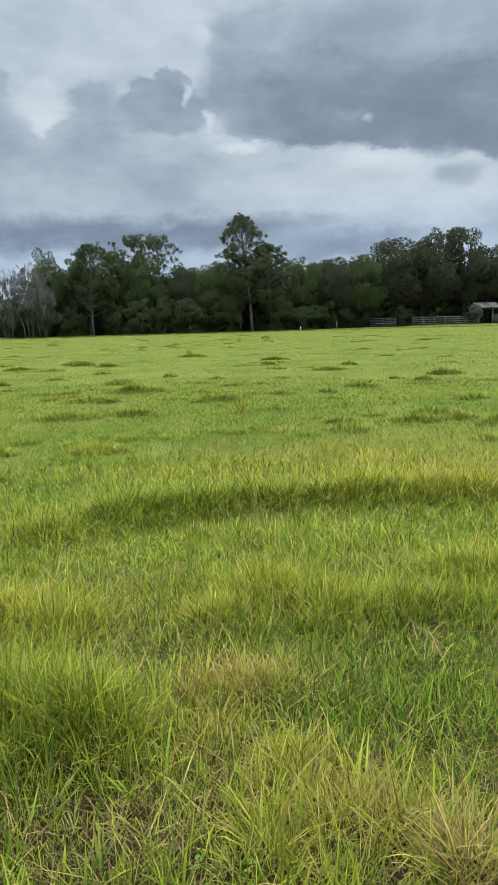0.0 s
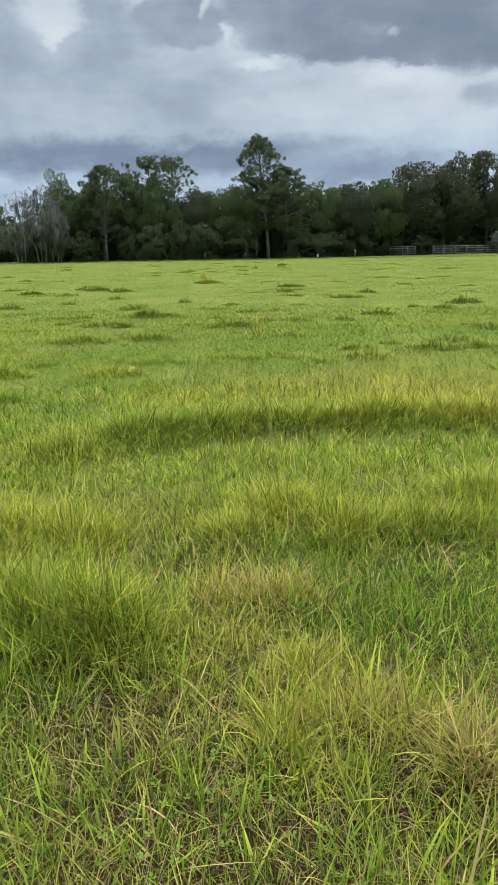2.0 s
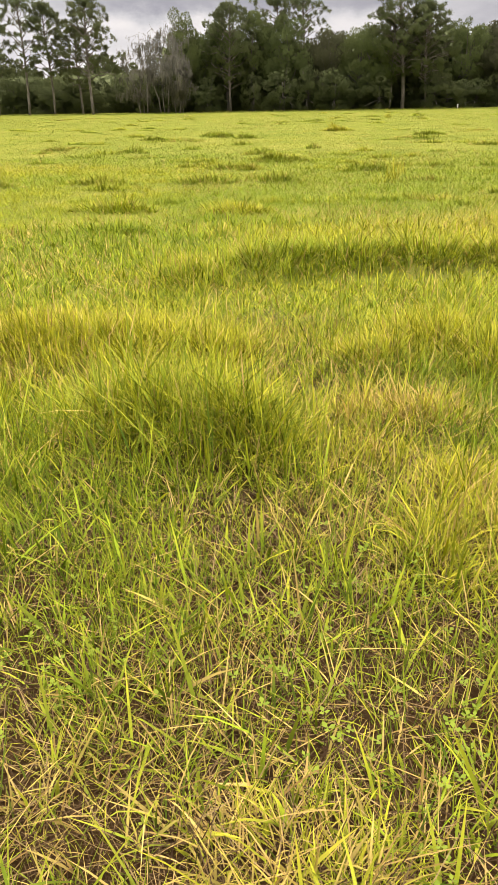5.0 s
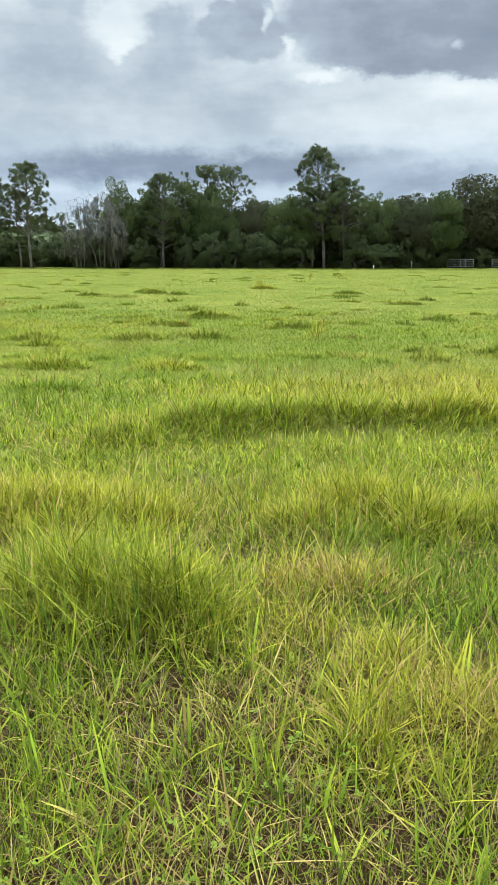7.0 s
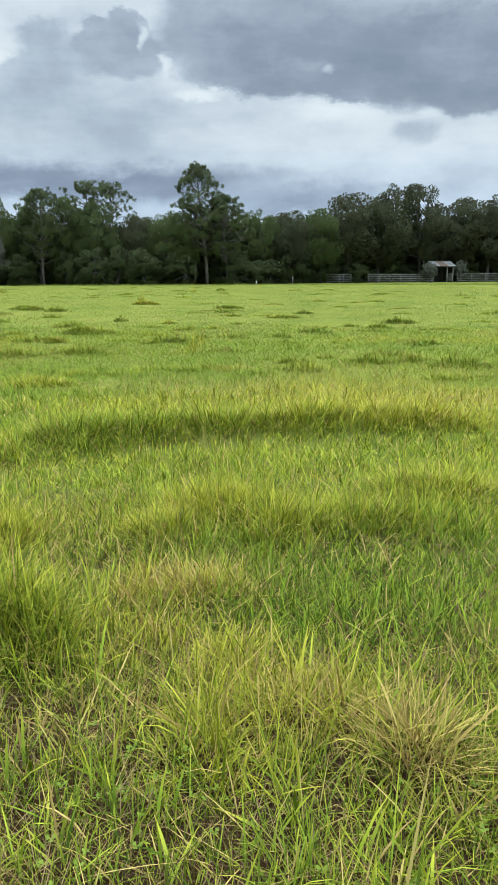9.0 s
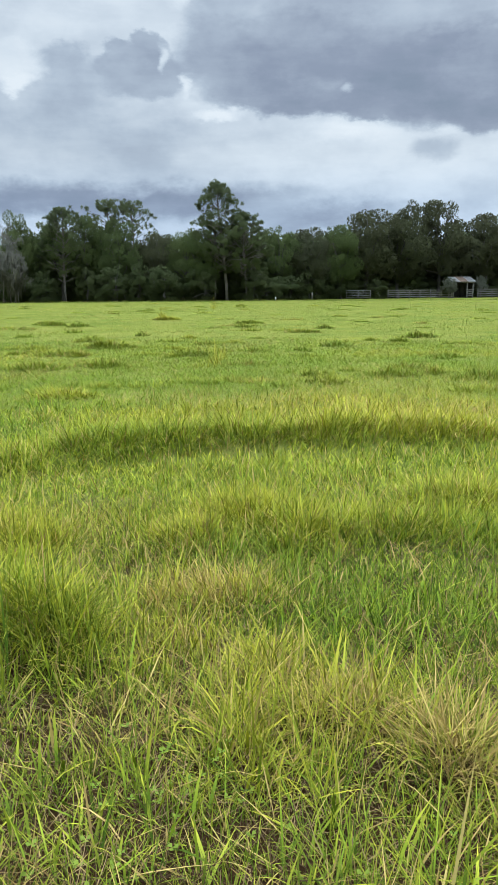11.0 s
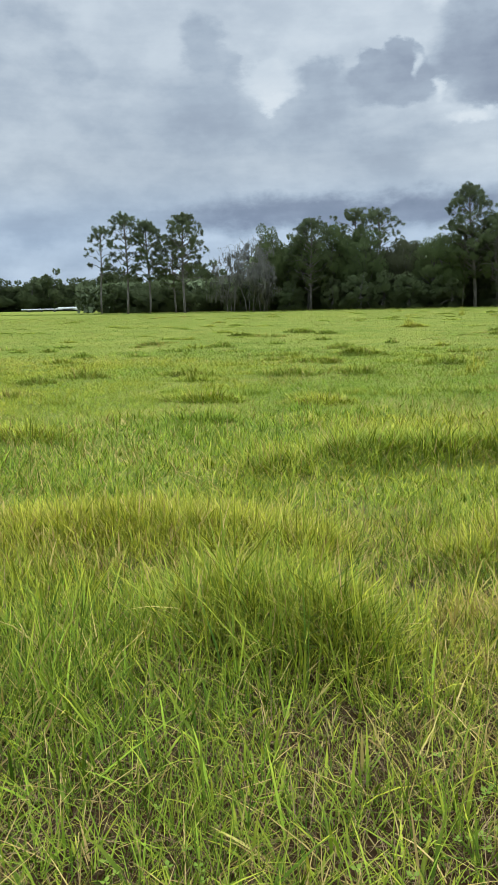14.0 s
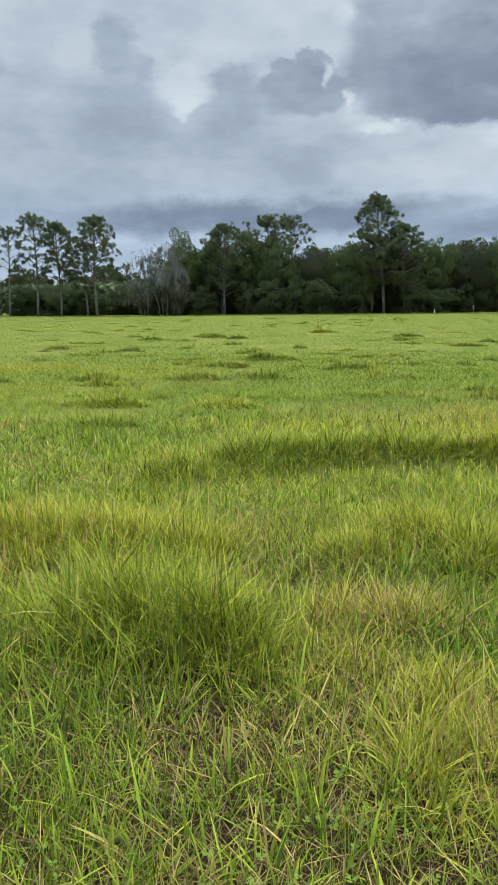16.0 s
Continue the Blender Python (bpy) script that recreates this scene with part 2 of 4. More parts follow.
def leaf_material(name, dark, light, through=0.42, heart=0.5, round=1.7):
    """Leaves that shade together as rounded crowns; heart: height of the crown's middle."""
    m, n = material(name)
    chance = n.add("ShaderNodeNewGeometry").outputs["Random Per Island"]
    whole = n.add("ShaderNodeObjectInfo").outputs["Random"]
    colour = n.mix(n.ramp(chance, 0.0, 1.0, 0.25, 0.95), dark, light)
    colour = n.mix(n.math("MULTIPLY", whole, 0.6), colour, (light[0] * 0.8, light[1] * 0.8, light[2] * 0.9))
    other = n.math("FRACT", n.math("MULTIPLY", whole, 7.31))
    colour = n.mix(n.ramp(other, 0.3, 1.0, 0.0, 0.5), colour, (light[0] * 0.98, light[1] * 0.92, light[2] * 0.98))
    colour = n.mix(n.ramp(n.noise(n.coords(), 0.5, 3.0).outputs[0], 0.35, 0.7, 0.0, 0.35), colour, dark)
    out = n.vmath("NORMALIZE", n.vmath("SUBTRACT", n.coords(), (0, 0, heart)))
    out = n.add("ShaderNodeVectorTransform", {0: out}, vector_type="NORMAL", convert_from="OBJECT", convert_to="WORLD").outputs[0]
    finish(n, colour, 0.9, spec=0.02, glow=(colour, through), normal=leaning(n, n.vmath("MULTIPLY", out, (round, round, round))))
    return m


def rough_material(name, dark, light, scale=4.0, stretch=(1, 1, 1), rough=0.85, bump=0.5, distance=0.02, metal=0.0, spec=0.3):
    m, n = material(name)
    vec = n.vmath("MULTIPLY", n.coords(), stretch)
    big = n.noise(vec, scale, 5.0, 0.6).outputs[0]
    small = n.noise(vec, scale * 7, 4.0, 0.6).outputs[0]
    colour = n.mix(n.ramp(big, 0.3, 0.7), dark, light)
    colour = n.mix(n.ramp(small, 0.45, 0.8, 0.0, 0.5), colour, dark)
    finish(n, colour, rough, n.math("ADD", big, small), bump, distance, spec, metal)
    return m


def ground_material():
    m, n = material("pasture_soil")
    vec = n.coords()
    turf = n.mix(n.ramp(n.noise(vec, 0.45, 5.0, 0.6).outputs[0], 0.3, 0.7), (0.09, 0.12, 0.022), (0.15, 0.16, 0.035))
    turf = n.mix(n.ramp(n.noise(vec, 1.1, 4.0).outputs[0], 0.5, 0.75, 0.0, 0.7), turf, (0.2, 0.18, 0.05))
    soil = n.mix(n.noise(vec, 14.0, 6.0, 0.65).outputs[0], (0.018, 0.010, 0.005), (0.05, 0.028, 0.012))
    patch = n.noise(vec, 2.3, 5.0, 0.6).outputs[0]
    worn = n.vmath("LENGTH", n.vmath("SUBTRACT", vec, (0.0, 1.0, 0.0)))  # a worn, thin stretch of turf
    bare = n.ramp(n.math("ADD", worn, n.math("MULTIPLY", patch, 4.0)), 3.0, 5.4, 1.0, 0.0)
    fibre = n.noise(n.vmath("MULTIPLY", vec, (1, 3, 1)), 60.0, 4.0, 0.7).outputs[0]
    soil = n.mix(n.ramp(fibre, 0.5, 0.75, 0.0, 0.5), soil, (0.08, 0.055, 0.025))
    finish(n, n.mix(bare, turf, soil), 1.0, n.math("ADD", fibre, patch), 0.6, 0.03, 0.0)
    return m


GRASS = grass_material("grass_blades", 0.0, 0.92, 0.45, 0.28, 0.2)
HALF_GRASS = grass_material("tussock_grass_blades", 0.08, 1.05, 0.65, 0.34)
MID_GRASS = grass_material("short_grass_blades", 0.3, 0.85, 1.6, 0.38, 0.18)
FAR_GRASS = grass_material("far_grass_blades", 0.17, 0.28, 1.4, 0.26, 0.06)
THATCH = thatch_material()
SOIL = ground_material()
BARK_PINE = rough_material("pine_bark", (0.06, 0.053, 0.047), (0.17, 0.15, 0.13), 3.0, (1, 1, 0.35))
BARK_OAK = rough_material("oak_bark", (0.04, 0.037, 0.033), (0.13, 0.12, 0.105), 3.0, (1, 1, 0.3))
BARK_GREY = rough_material("dead_wood", (0.08, 0.072, 0.065), (0.18, 0.163, 0.148), 4.0, (1, 1, 0.25))
NEEDLES = leaf_material("pine_needles", (0.072, 0.0936, 0.048), (0.132, 0.162, 0.072), 0.2, 8.0)
OAK_LEAVES = leaf_material("oak_leaves", (0.052, 0.058, 0.033), (0.096, 0.106, 0.055))
BROAD_LEAVES = leaf_material("broad_leaves", (0.066, 0.0888, 0.036), (0.126, 0.166, 0.06))
BUSH_LEAVES = leaf_material("bush_leaves", (0.054, 0.072, 0.0336), (0.102, 0.127, 0.0516))
DEEP_LEAVES = leaf_material("deep_wood_leaves", (0.062, 0.08, 0.042), (0.12, 0.15, 0.072), 0.2, -40.0, 0.4)
GREY_LEAVES = leaf_material("mossy_leaves", (0.1, 0.11, 0.082), (0.18, 0.195, 0.145))
CLOVER = leaf_material("clover_leaves", (0.07, 0.14, 0.02), (0.20, 0.27, 0.04), 0.3, -5.0, 0.5)
MOSS = leaf_material("hanging_moss", (0.085, 0.088, 0.068), (0.165, 0.168, 0.128), 0.25, 4.0)
FENCE_WOOD = rough_material("weathered_fence_wood", (0.085, 0.081, 0.074), (0.205, 0.194, 0.177), 3.0, (0.4, 1, 1))
SHED_WOOD = rough_material("dark_shed_boards", (0.03, 0.028, 0.026), (0.085, 0.078, 0.07), 2.5, (1, 1, 0.3))
SHEET_METAL = rough_material("galvanised_sheet", (0.14, 0.143, 0.147), (0.32, 0.33, 0.335), 1.5, (1, 0.3, 1), 0.45, 0.1, 0.004, 0.5)
DULL_METAL = rough_material("dull_pipe", (0.12, 0.12, 0.116), (0.25, 0.25, 0.243), 4.0, (1, 1, 1), 0.6, 0.1, 0.004, 0.3)
RUST_METAL = rough_material("rusty_sheet", (0.07, 0.05, 0.04), (0.19, 0.13, 0.095), 2.0, (1, 0.4, 1), 0.8, 0.2, 0.004, 0.2)
WHITE_PAINT = rough_material("dull_white_paint", (0.38, 0.38, 0.37), (0.66, 0.66, 0.65), 0.8, (1, 1, 1), 0.4, 0.05, 0.004, 0.0, 0.4)
TYRE_AND_SHADE_BLACK = rough_material("tyre_and_shade_black", (0.02, 0.02, 0.02), (0.05, 0.05, 0.05), 6.0)


# ---------- the pasture: height, growth and colour of the turf ----------
# tussocks near the way: x, y, half width, half depth, extra height, yellowing, dryness
TUSSOCKS = [
    (-0.88, 2.66, 0.36, 0.25, 0.19, 0.42, 0.02), (-0.62, 2.56, 0.2, 0.18, 0.11, 0.55, 0.03), (-1.15, 2.62, 0.24, 0.2, 0.08, 0.5, 0.05),
    (-1.66, 5.35, 0.34, 0.26, 0.12, 0.4, 0.03), (-1.22, 5.75, 0.42, 0.28, 0.19, 0.32, 0.02), (-0.64, 5.95, 0.46, 0.28, 0.19, 0.32, 0.02),
    (0.02, 6.08, 0.46, 0.28, 0.19, 0.4, 0.03), (0.64, 6.2, 0.46, 0.3, 0.17, 0.55, 0.06), (1.3, 6.3, 0.55, 0.32, 0.15, 0.7, 0.12), (1.95, 6.4, 0.5, 0.3, 0.12, 0.8, 0.15),
    (-2.55, 3.5, 0.42, 0.34, 0.08, 0.9, 0.08), (-2.0, 3.66, 0.42, 0.34, 0.10, 0.85, 0.08), (-1.45, 3.68, 0.38, 0.32, 0.10, 0.8, 0.05), (-1.02, 3.55, 0.28, 0.24, 0.07, 0.8, 0.06),
    (0.08, 3.98, 0.34, 0.28, 0.11, 0.75, 0.06), (-0.2, 3.66, 0.24, 0.2, 0.08, 0.8, 0.12), (0.34, 3.68, 0.26, 0.22, 0.11, 0.65, 0.03), (0.78, 3.85, 0.34, 0.24, 0.08, 0.45, 0.05),
    (0.02, 2.95, 0.24, 0.15, 0.07, 0.9, 0.7), (0.62, 1.9, 0.14, 0.13, 0.12, 0.7, 0.95), (0.36, 2.12, 0.26, 0.14, 0.07, 0.95, 0.4), (0.02, 1.95, 0.12, 0.2, 0.045, 0.95, 0.15),
    (1.35, 4.4, 0.5, 0.28, 0.08, 0.55, 0.08), (0.12, 2.35, 0.16, 0.16, 0.06, 0.95, 0.25), (-0.16, 0.95, 0.2, 0.16, 0.03, 0.9, 0.7),
]
TURF = [
    (-2.4, 21.2, 2.4, 2.2, 0.0, 0.6, 0.3), (2.2, 7.7, 0.9, 0.5, 0.0, 0.8, 0.5), (-9.5, 14.5, 3.0, 2.0, 0.0, 0.8, 0.25), (3.5, 13.0, 2.0, 1.0, 0.0, 0.0, 0.0), (6.0, 30.0, 4.0, 4.0, 0.0, 0.1, 0.0),
    (-0.34, 2.2, 0.3, 0.16, -0.05, 0.4, 0.5), (0.75, 2.8, 0.5, 0.45, -0.03, 0.0, 0.0), (1.3, 3.2, 0.6, 0.5, -0.03, 0.05, 0.02), (1.35, 7.9, 1.9, 1.2, 0.04, 0.95, 0.35),
    (-3.0, 7.0, 0.8, 0.5, 0.05, 0.0, 0.0), (2.6, 7.6, 0.8, 0.5, 0.04, 0.8, 0.5), (-0.2, 2.6, 0.25, 0.2, 0.0, 0.8, 0.25), (-0.6, 7.4, 1.6, 0.7, 0.02, 0.7, 0.12),
    (-0.65, 1.1, 0.4, 0.3, -0.04, 0.4, 0.5), (-0.8, 4.7, 1.3, 0.4, -0.03, 0.35, 0.04), (-0.45, 3.2, 0.4, 0.35, -0.04, 0.3, 0.2), (0.4, 4.9, 0.9, 0.45, -0.02, 0.4, 0.05),
    (-1.9, 3.2, 0.6, 0.2, -0.04, 0.4, 0.4), (-2.6, 4.6, 0.8, 0.5, 0.0, 0.15, 0.03), (-1.4, 1.9, 0.6, 0.5, 0.03, 0.2, 0.05), (-0.2, 1.45, 0.5, 0.3, 0.0, 0.3, 0.2),
]
TUSSOCKS_FAR = [
    (-2.1, 8.8, 0.45, 0.3, 0.06, 0.7, 0.1), (-3.6, 8.7, 0.6, 0.3, 0.07, 0.5, 0.05), (-4.3, 6.0, 0.6, 0.32, 0.09, 0.5, 0.08), (1.6, 21.8, 0.5, 0.4, 0.08, 0.4, 0.1),
    (-3.0, 16.5, 0.7, 0.4, 0.09, 0.4, 0.05), (-7.3, 27.5, 0.6, 0.4, 0.10, 0.15, 0.02), (-5.9, 25.9, 0.4, 0.35, 0.09, 0.15, 0.02), (1.1, 15.3, 0.26, 0.2, 0.08, 0.1, 0.02),
    (1.9, 16.4, 0.42, 0.3, 0.09, 0.1, 0.02), (4.4, 19.3, 0.5, 0.35, 0.09, 0.2, 0.03), (-0.2, 24.8, 0.3, 0.3, 0.08, 0.15, 0.02), (2.4, 24.0, 0.32, 0.3, 0.08, 0.2, 0.02),
    (2.1, 10.9, 0.5, 0.3, 0.07, 0.3, 0.03), (3.3, 10.4, 0.5, 0.3, 0.08, 0.15, 0.02), (-3.8, 18.2, 0.24, 0.22, 0.08, 0.2, 0.02), (-3.2, 16.4, 0.24, 0.22, 0.07, 0.2, 0.02),
    (-3.6, 14.5, 0.6, 0.32, 0.08, 0.35, 0.03), (-3.4, 11.9, 0.6, 0.35, 0.10, 0.35, 0.03), (-2.3, 12.2, 0.5, 0.32, 0.10, 0.35, 0.03), (-2.9, 20.4, 0.22, 0.25, 0.08, 0.2, 0.02),
    (-1.2, 14.4, 0.4, 0.28, 0.08, 0.3, 0.03), (-0.8, 14.3, 0.26, 0.25, 0.07, 0.3, 0.03), (-4.9, 11.4, 0.5, 0.32, 0.10, 0.35, 0.02), (-3.1, 7.3, 0.4, 0.25, 0.05, 0.1, 0.0),
    (-7.0, 27.0, 0.5, 0.4, 0.08, 0.2, 0.02), (-9.7, 19.8, 0.4, 0.3, 0.08, 0.3, 0.25), (-7.2, 18.9, 0.42, 0.3, 0.08, 0.25, 0.05), (-8.8, 25.2, 0.5, 0.35, 0.08, 0.2, 0.05),
    (-3.5, 31.4, 0.6, 0.45, 0.10, 0.9, 0.02), (-3.9, 18.6, 0.4, 0.3, 0.08, 0.2, 0.02), (0.0, 27.7, 0.55, 0.4, 0.08, 0.2, 0.02), (-6.6, 10.9, 0.55, 0.32, 0.09, 0.4, 0.1), (-7.0, 10.1, 0.4, 0.28, 0.08, 0.35, 0.1),
]
scatter = np.random.default_rng(21)
far_r, far_a = 9.5 * np.exp(scatter.random(240) * 2.3), radians(-44) + scatter.random(240) * radians(78)
SCATTERED = [
    (r * math.sin(a), r * math.cos(a), 0.16 + 0.006 * r + 0.4 * p * p, 0.14 + 0.005 * r + 0.12 * p, 0.015 + 0.075 * q * q, 0.1 + 0.5 * k, 0.5 * j**4)
    for r, a, p, q, k, j in zip(far_r, far_a, *scatter.random((4, 240)))
]
MOUNDS = TUSSOCKS + TUSSOCKS_FAR + [t for t in SCATTERED if t[4] > 0.06]
ALL_TUFTS = TURF + TUSSOCKS + TUSSOCKS_FAR


def rise(x, y):
    """Height of the soil."""
    r = np.hypot(x, y)
    z = 0.08 * (lumps(x, y, 5.0, 1, 2) - 0.5) * np.interp(r, [0, 4, 12, 40], [0.3, 1.0, 0.6, 0.2]) + 0.03 * (lumps(x, y, 0.8, 2, 2) - 0.5) * np.interp(r, [5, 20], [1, 0.3])
    z = z + 0.16 * (lumps(x, y, 40.0, 3, 2) - 0.5) * np.clip((r - 10) / 40, 0, 1)
    z = z - 0.3 * np.clip((r - 35) / 65, 0, 1) ** 2 * (3 - 2 * np.clip((r - 35) / 65, 0, 1))
    for tx, ty, rx, ry, high, _, _ in MOUNDS:
        near = (np.abs(x - tx) < 2 * rx) & (np.abs(y - ty) < 2 * ry)
        if near.any():
            z[near] += 0.6 * high * np.exp(-((((x[near] - tx) / rx) ** 2 + ((y[near] - ty) / ry) ** 2) ** 1.25))
    return z


def growth(x, y):
    """Length, yellowing and dryness of the grass."""
    r = np.hypot(x, y)
    long = (0.025 + 0.12 * lumps(x, y, 0.45, 4, 3) ** 1.4 + 0.03 * lumps(x, y, 6.0, 5, 2)) * np.interp(r, [0, 1.2, 2.5, 5, 9, 20], [0.8, 0.95, 1.0, 0.85, 0.7, 0.55])
    gold = np.clip(1.9 * lumps(x, y, 2.2, 6, 4) + 0.8 * lumps(x, y, 8.0, 10, 2) - 0.98, 0, 1)
    straw = np.clip(1.7 * lumps(x, y, 1.5, 7, 4) + 0.7 * lumps(x, y, 6.0, 11, 2) - 1.12, 0, 0.7)
    gold = gold * np.interp(r, [1.5, 4, 10, 30], [0.5, 0.8, 1.0, 1.0]) + np.interp(r, [8, 30], [0, 0.08])
    straw = 0.7 * straw + 0.15 * np.clip(1.7 - r, 0, 1)
    sx, sy = x + 0.5 * (lumps(x, y, 0.6, 8, 2) - 0.5), y + 0.4 * (lumps(x, y, 0.6, 9, 2) - 0.5)
    for tx, ty, rx, ry, high, g, s in ALL_TUFTS:
        near = (np.abs(x - tx) < 2.5 * rx) & (np.abs(y - ty) < 2.5 * ry)
        w = np.exp(-((((sx[near] - tx) / rx) ** 2 + ((sy[near] - ty) / ry) ** 2) ** 1.6))
        long[near] = np.maximum(long[near] + 0.35 * high * w, 0.03)
        gold[near] = gold[near] * (1 - w) + g * w
        straw[near] = straw[near] * (1 - w) + s * w
    return np.maximum(long, 0.04), gold, straw


def blades(soup, x, y, length, width, lean, curl, toward, dry, gold, steps, rng):
    """Curved, tapering blades of grass standing at x, y."""
    count = len(x)
    root = np.stack([x, y, rise(x, y) - 0.006], 1)
    way = np.stack([np.cos(toward), np.sin(toward), 0 * x], 1)
    face = toward + np.pi / 2 + rng.normal(0, 0.5, count)
    side = np.stack([np.cos(face), np.sin(face), 0 * x], 1)
    spots, s = [root], np.linspace(0, 1, steps + 1)
    for i in range(steps):
        tilt = lean + curl * (s[i] + 0.5 / steps)
        spots.append(spots[-1] + (length / steps)[:, None] * (np.sin(tilt)[:, None] * way + np.cos(tilt)[:, None] * np.array([0, 0, 1.0])))
    taper = {1: [1.0], 2: [0.85, 0.8], 3: [0.75, 1.0, 0.65]}[steps]
    rows, tall = [], []
    for i in range(steps):
        half = (0.5 * width * taper[i])[:, None] * side
        rows += [spots[i] - half, spots[i] + half]
        tall += [s[i], s[i]]
    rows.append(spots[-1])
    tall.append(1.0)
    v = np.stack(rows, 1)
    k = 2 * steps + 1
    one = [t for i in range(steps - 1) for t in ((2 * i, 2 * i + 1, 2 * i + 3), (2 * i, 2 * i + 3, 2 * i + 2))] + [(k - 3, k - 2, k - 1)]
    f = (np.arange(count) * k)[:, None, None] + np.array(one)[None]
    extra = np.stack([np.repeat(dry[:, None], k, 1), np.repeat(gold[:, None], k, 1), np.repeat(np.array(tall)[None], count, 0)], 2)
    soup.add(v.reshape(-1, 3), f.reshape(-1, 3), extra.reshape(-1, 3))


def sow(soup, x, y, steps, rng, wide, dead=0.08, tuft=1, tall=1.0, flop=0.0):
    """Fills a soup with blades at x, y by the local growth, tuft blades from each root."""
    size = 1.0
    if tuft > 1:
        x, y, wide = np.repeat(x, tuft), np.repeat(y, tuft), np.repeat(wide, tuft)
        size = np.repeat(0.6 + 0.8 * rng.random(len(x) // tuft), tuft)
    count = len(x)
    off = rng.normal(0, 0.016, (2, count))
    if tuft > 1:
        x, y = x + off[0], y + off[1]
    long, gold, straw = growth(x, y)
    length = tall * long * size * np.clip(rng.normal(1.0, 0.4, count), 0.3, 1.8)
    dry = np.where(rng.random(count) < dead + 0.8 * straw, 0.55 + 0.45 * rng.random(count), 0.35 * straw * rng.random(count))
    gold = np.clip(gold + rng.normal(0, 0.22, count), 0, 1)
    lean = flop + np.abs(rng.normal(0.5, 0.38, count)) + 0.5 * dry * rng.random(count)
    curl = np.abs(rng.normal(0.3, 0.45, count))
    toward = np.arctan2(off[1], off[0]) + rng.normal(0, 0.7, count)
    blades(soup, x, y, length, wide * np.clip(rng.normal(1, 0.35, count), 0.4, 2.0), lean, curl, toward, dry, gold, steps, rng)


def dome(soup, x0, y0, rx, ry, length, wide, count, g, dead, steps, rng):
    """A tussock: blades from one crown, upright in its heart and arching outward at its skirt."""
    a, d = rng.random(count) * 2 * np.pi, np.sqrt(rng.random(count))
    x, y = x0 + rx * d * np.cos(a), y0 + ry * d * np.sin(a)
    lean = np.abs(rng.normal(0.25, 0.25, count)) + 0.55 * d**1.5
    curl = np.abs(rng.normal(0.4, 0.35, count)) + 0.45 * d
    toward = np.arctan2(np.sin(a) / ry, np.cos(a) / rx) + rng.normal(0, 0.95, count)
    clump = 0.72 + 0.56 * lumps(x, y, 0.11 * (1 + 0.1 * y0), 13, 1)
    tall = length * clump * np.clip(rng.normal(1, 0.34, count), 0.35, 1.8) * (1 - 0.25 * d)
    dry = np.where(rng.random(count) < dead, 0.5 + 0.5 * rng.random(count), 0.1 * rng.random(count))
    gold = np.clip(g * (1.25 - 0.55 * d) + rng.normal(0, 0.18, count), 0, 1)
    blades(soup, x, y, tall, wide * np.clip(rng.normal(1, 0.33, count), 0.4, 1.9), lean, curl, toward, dry, gold, steps, rng)


def spread(rng, count, r0, r1, power, left, right):
    """Points between two radii; their number on a square metre falls with the radius to the given power."""
    u, k = rng.random(count), 2 - power
    r = (r0**k + u * (r1**k - r0**k)) ** (1 / k)
    a = radians(left) + rng.random(count) * radians(right - left)
    return r * np.sin(a), r * np.cos(a), r


# one sheet of ground to the horizon
def build_ground():
    radii = np.concatenate([[0.004, 0.1, 0.2], 0.3 * 1.04 ** np.arange(236)])
    turns = np.linspace(0, 2 * np.pi, 180, endpoint=False)
    x, y = radii[:, None] * np.sin(turns), radii[:, None] * np.cos(turns)
    v = np.stack([x, y, rise(x, y)], 2).reshape(-1, 3)
    k = len(turns)
    i, j = np.meshgrid(np.arange(len(radii) - 1), np.arange(k), indexing="ij")
    p, q = i * k + j, i * k + (j + 1) % k
    f = np.stack([np.stack([p, p + k, q + k], 2), np.stack([p, q + k, q], 2)], 2).reshape(-1, 3)
    ob = part("ground", Soup().add(v, f), SOIL, None, "pasture soil with thatch and moss under grass", True)
    tagged(ob, category="ground", kind="structure")


build_ground()


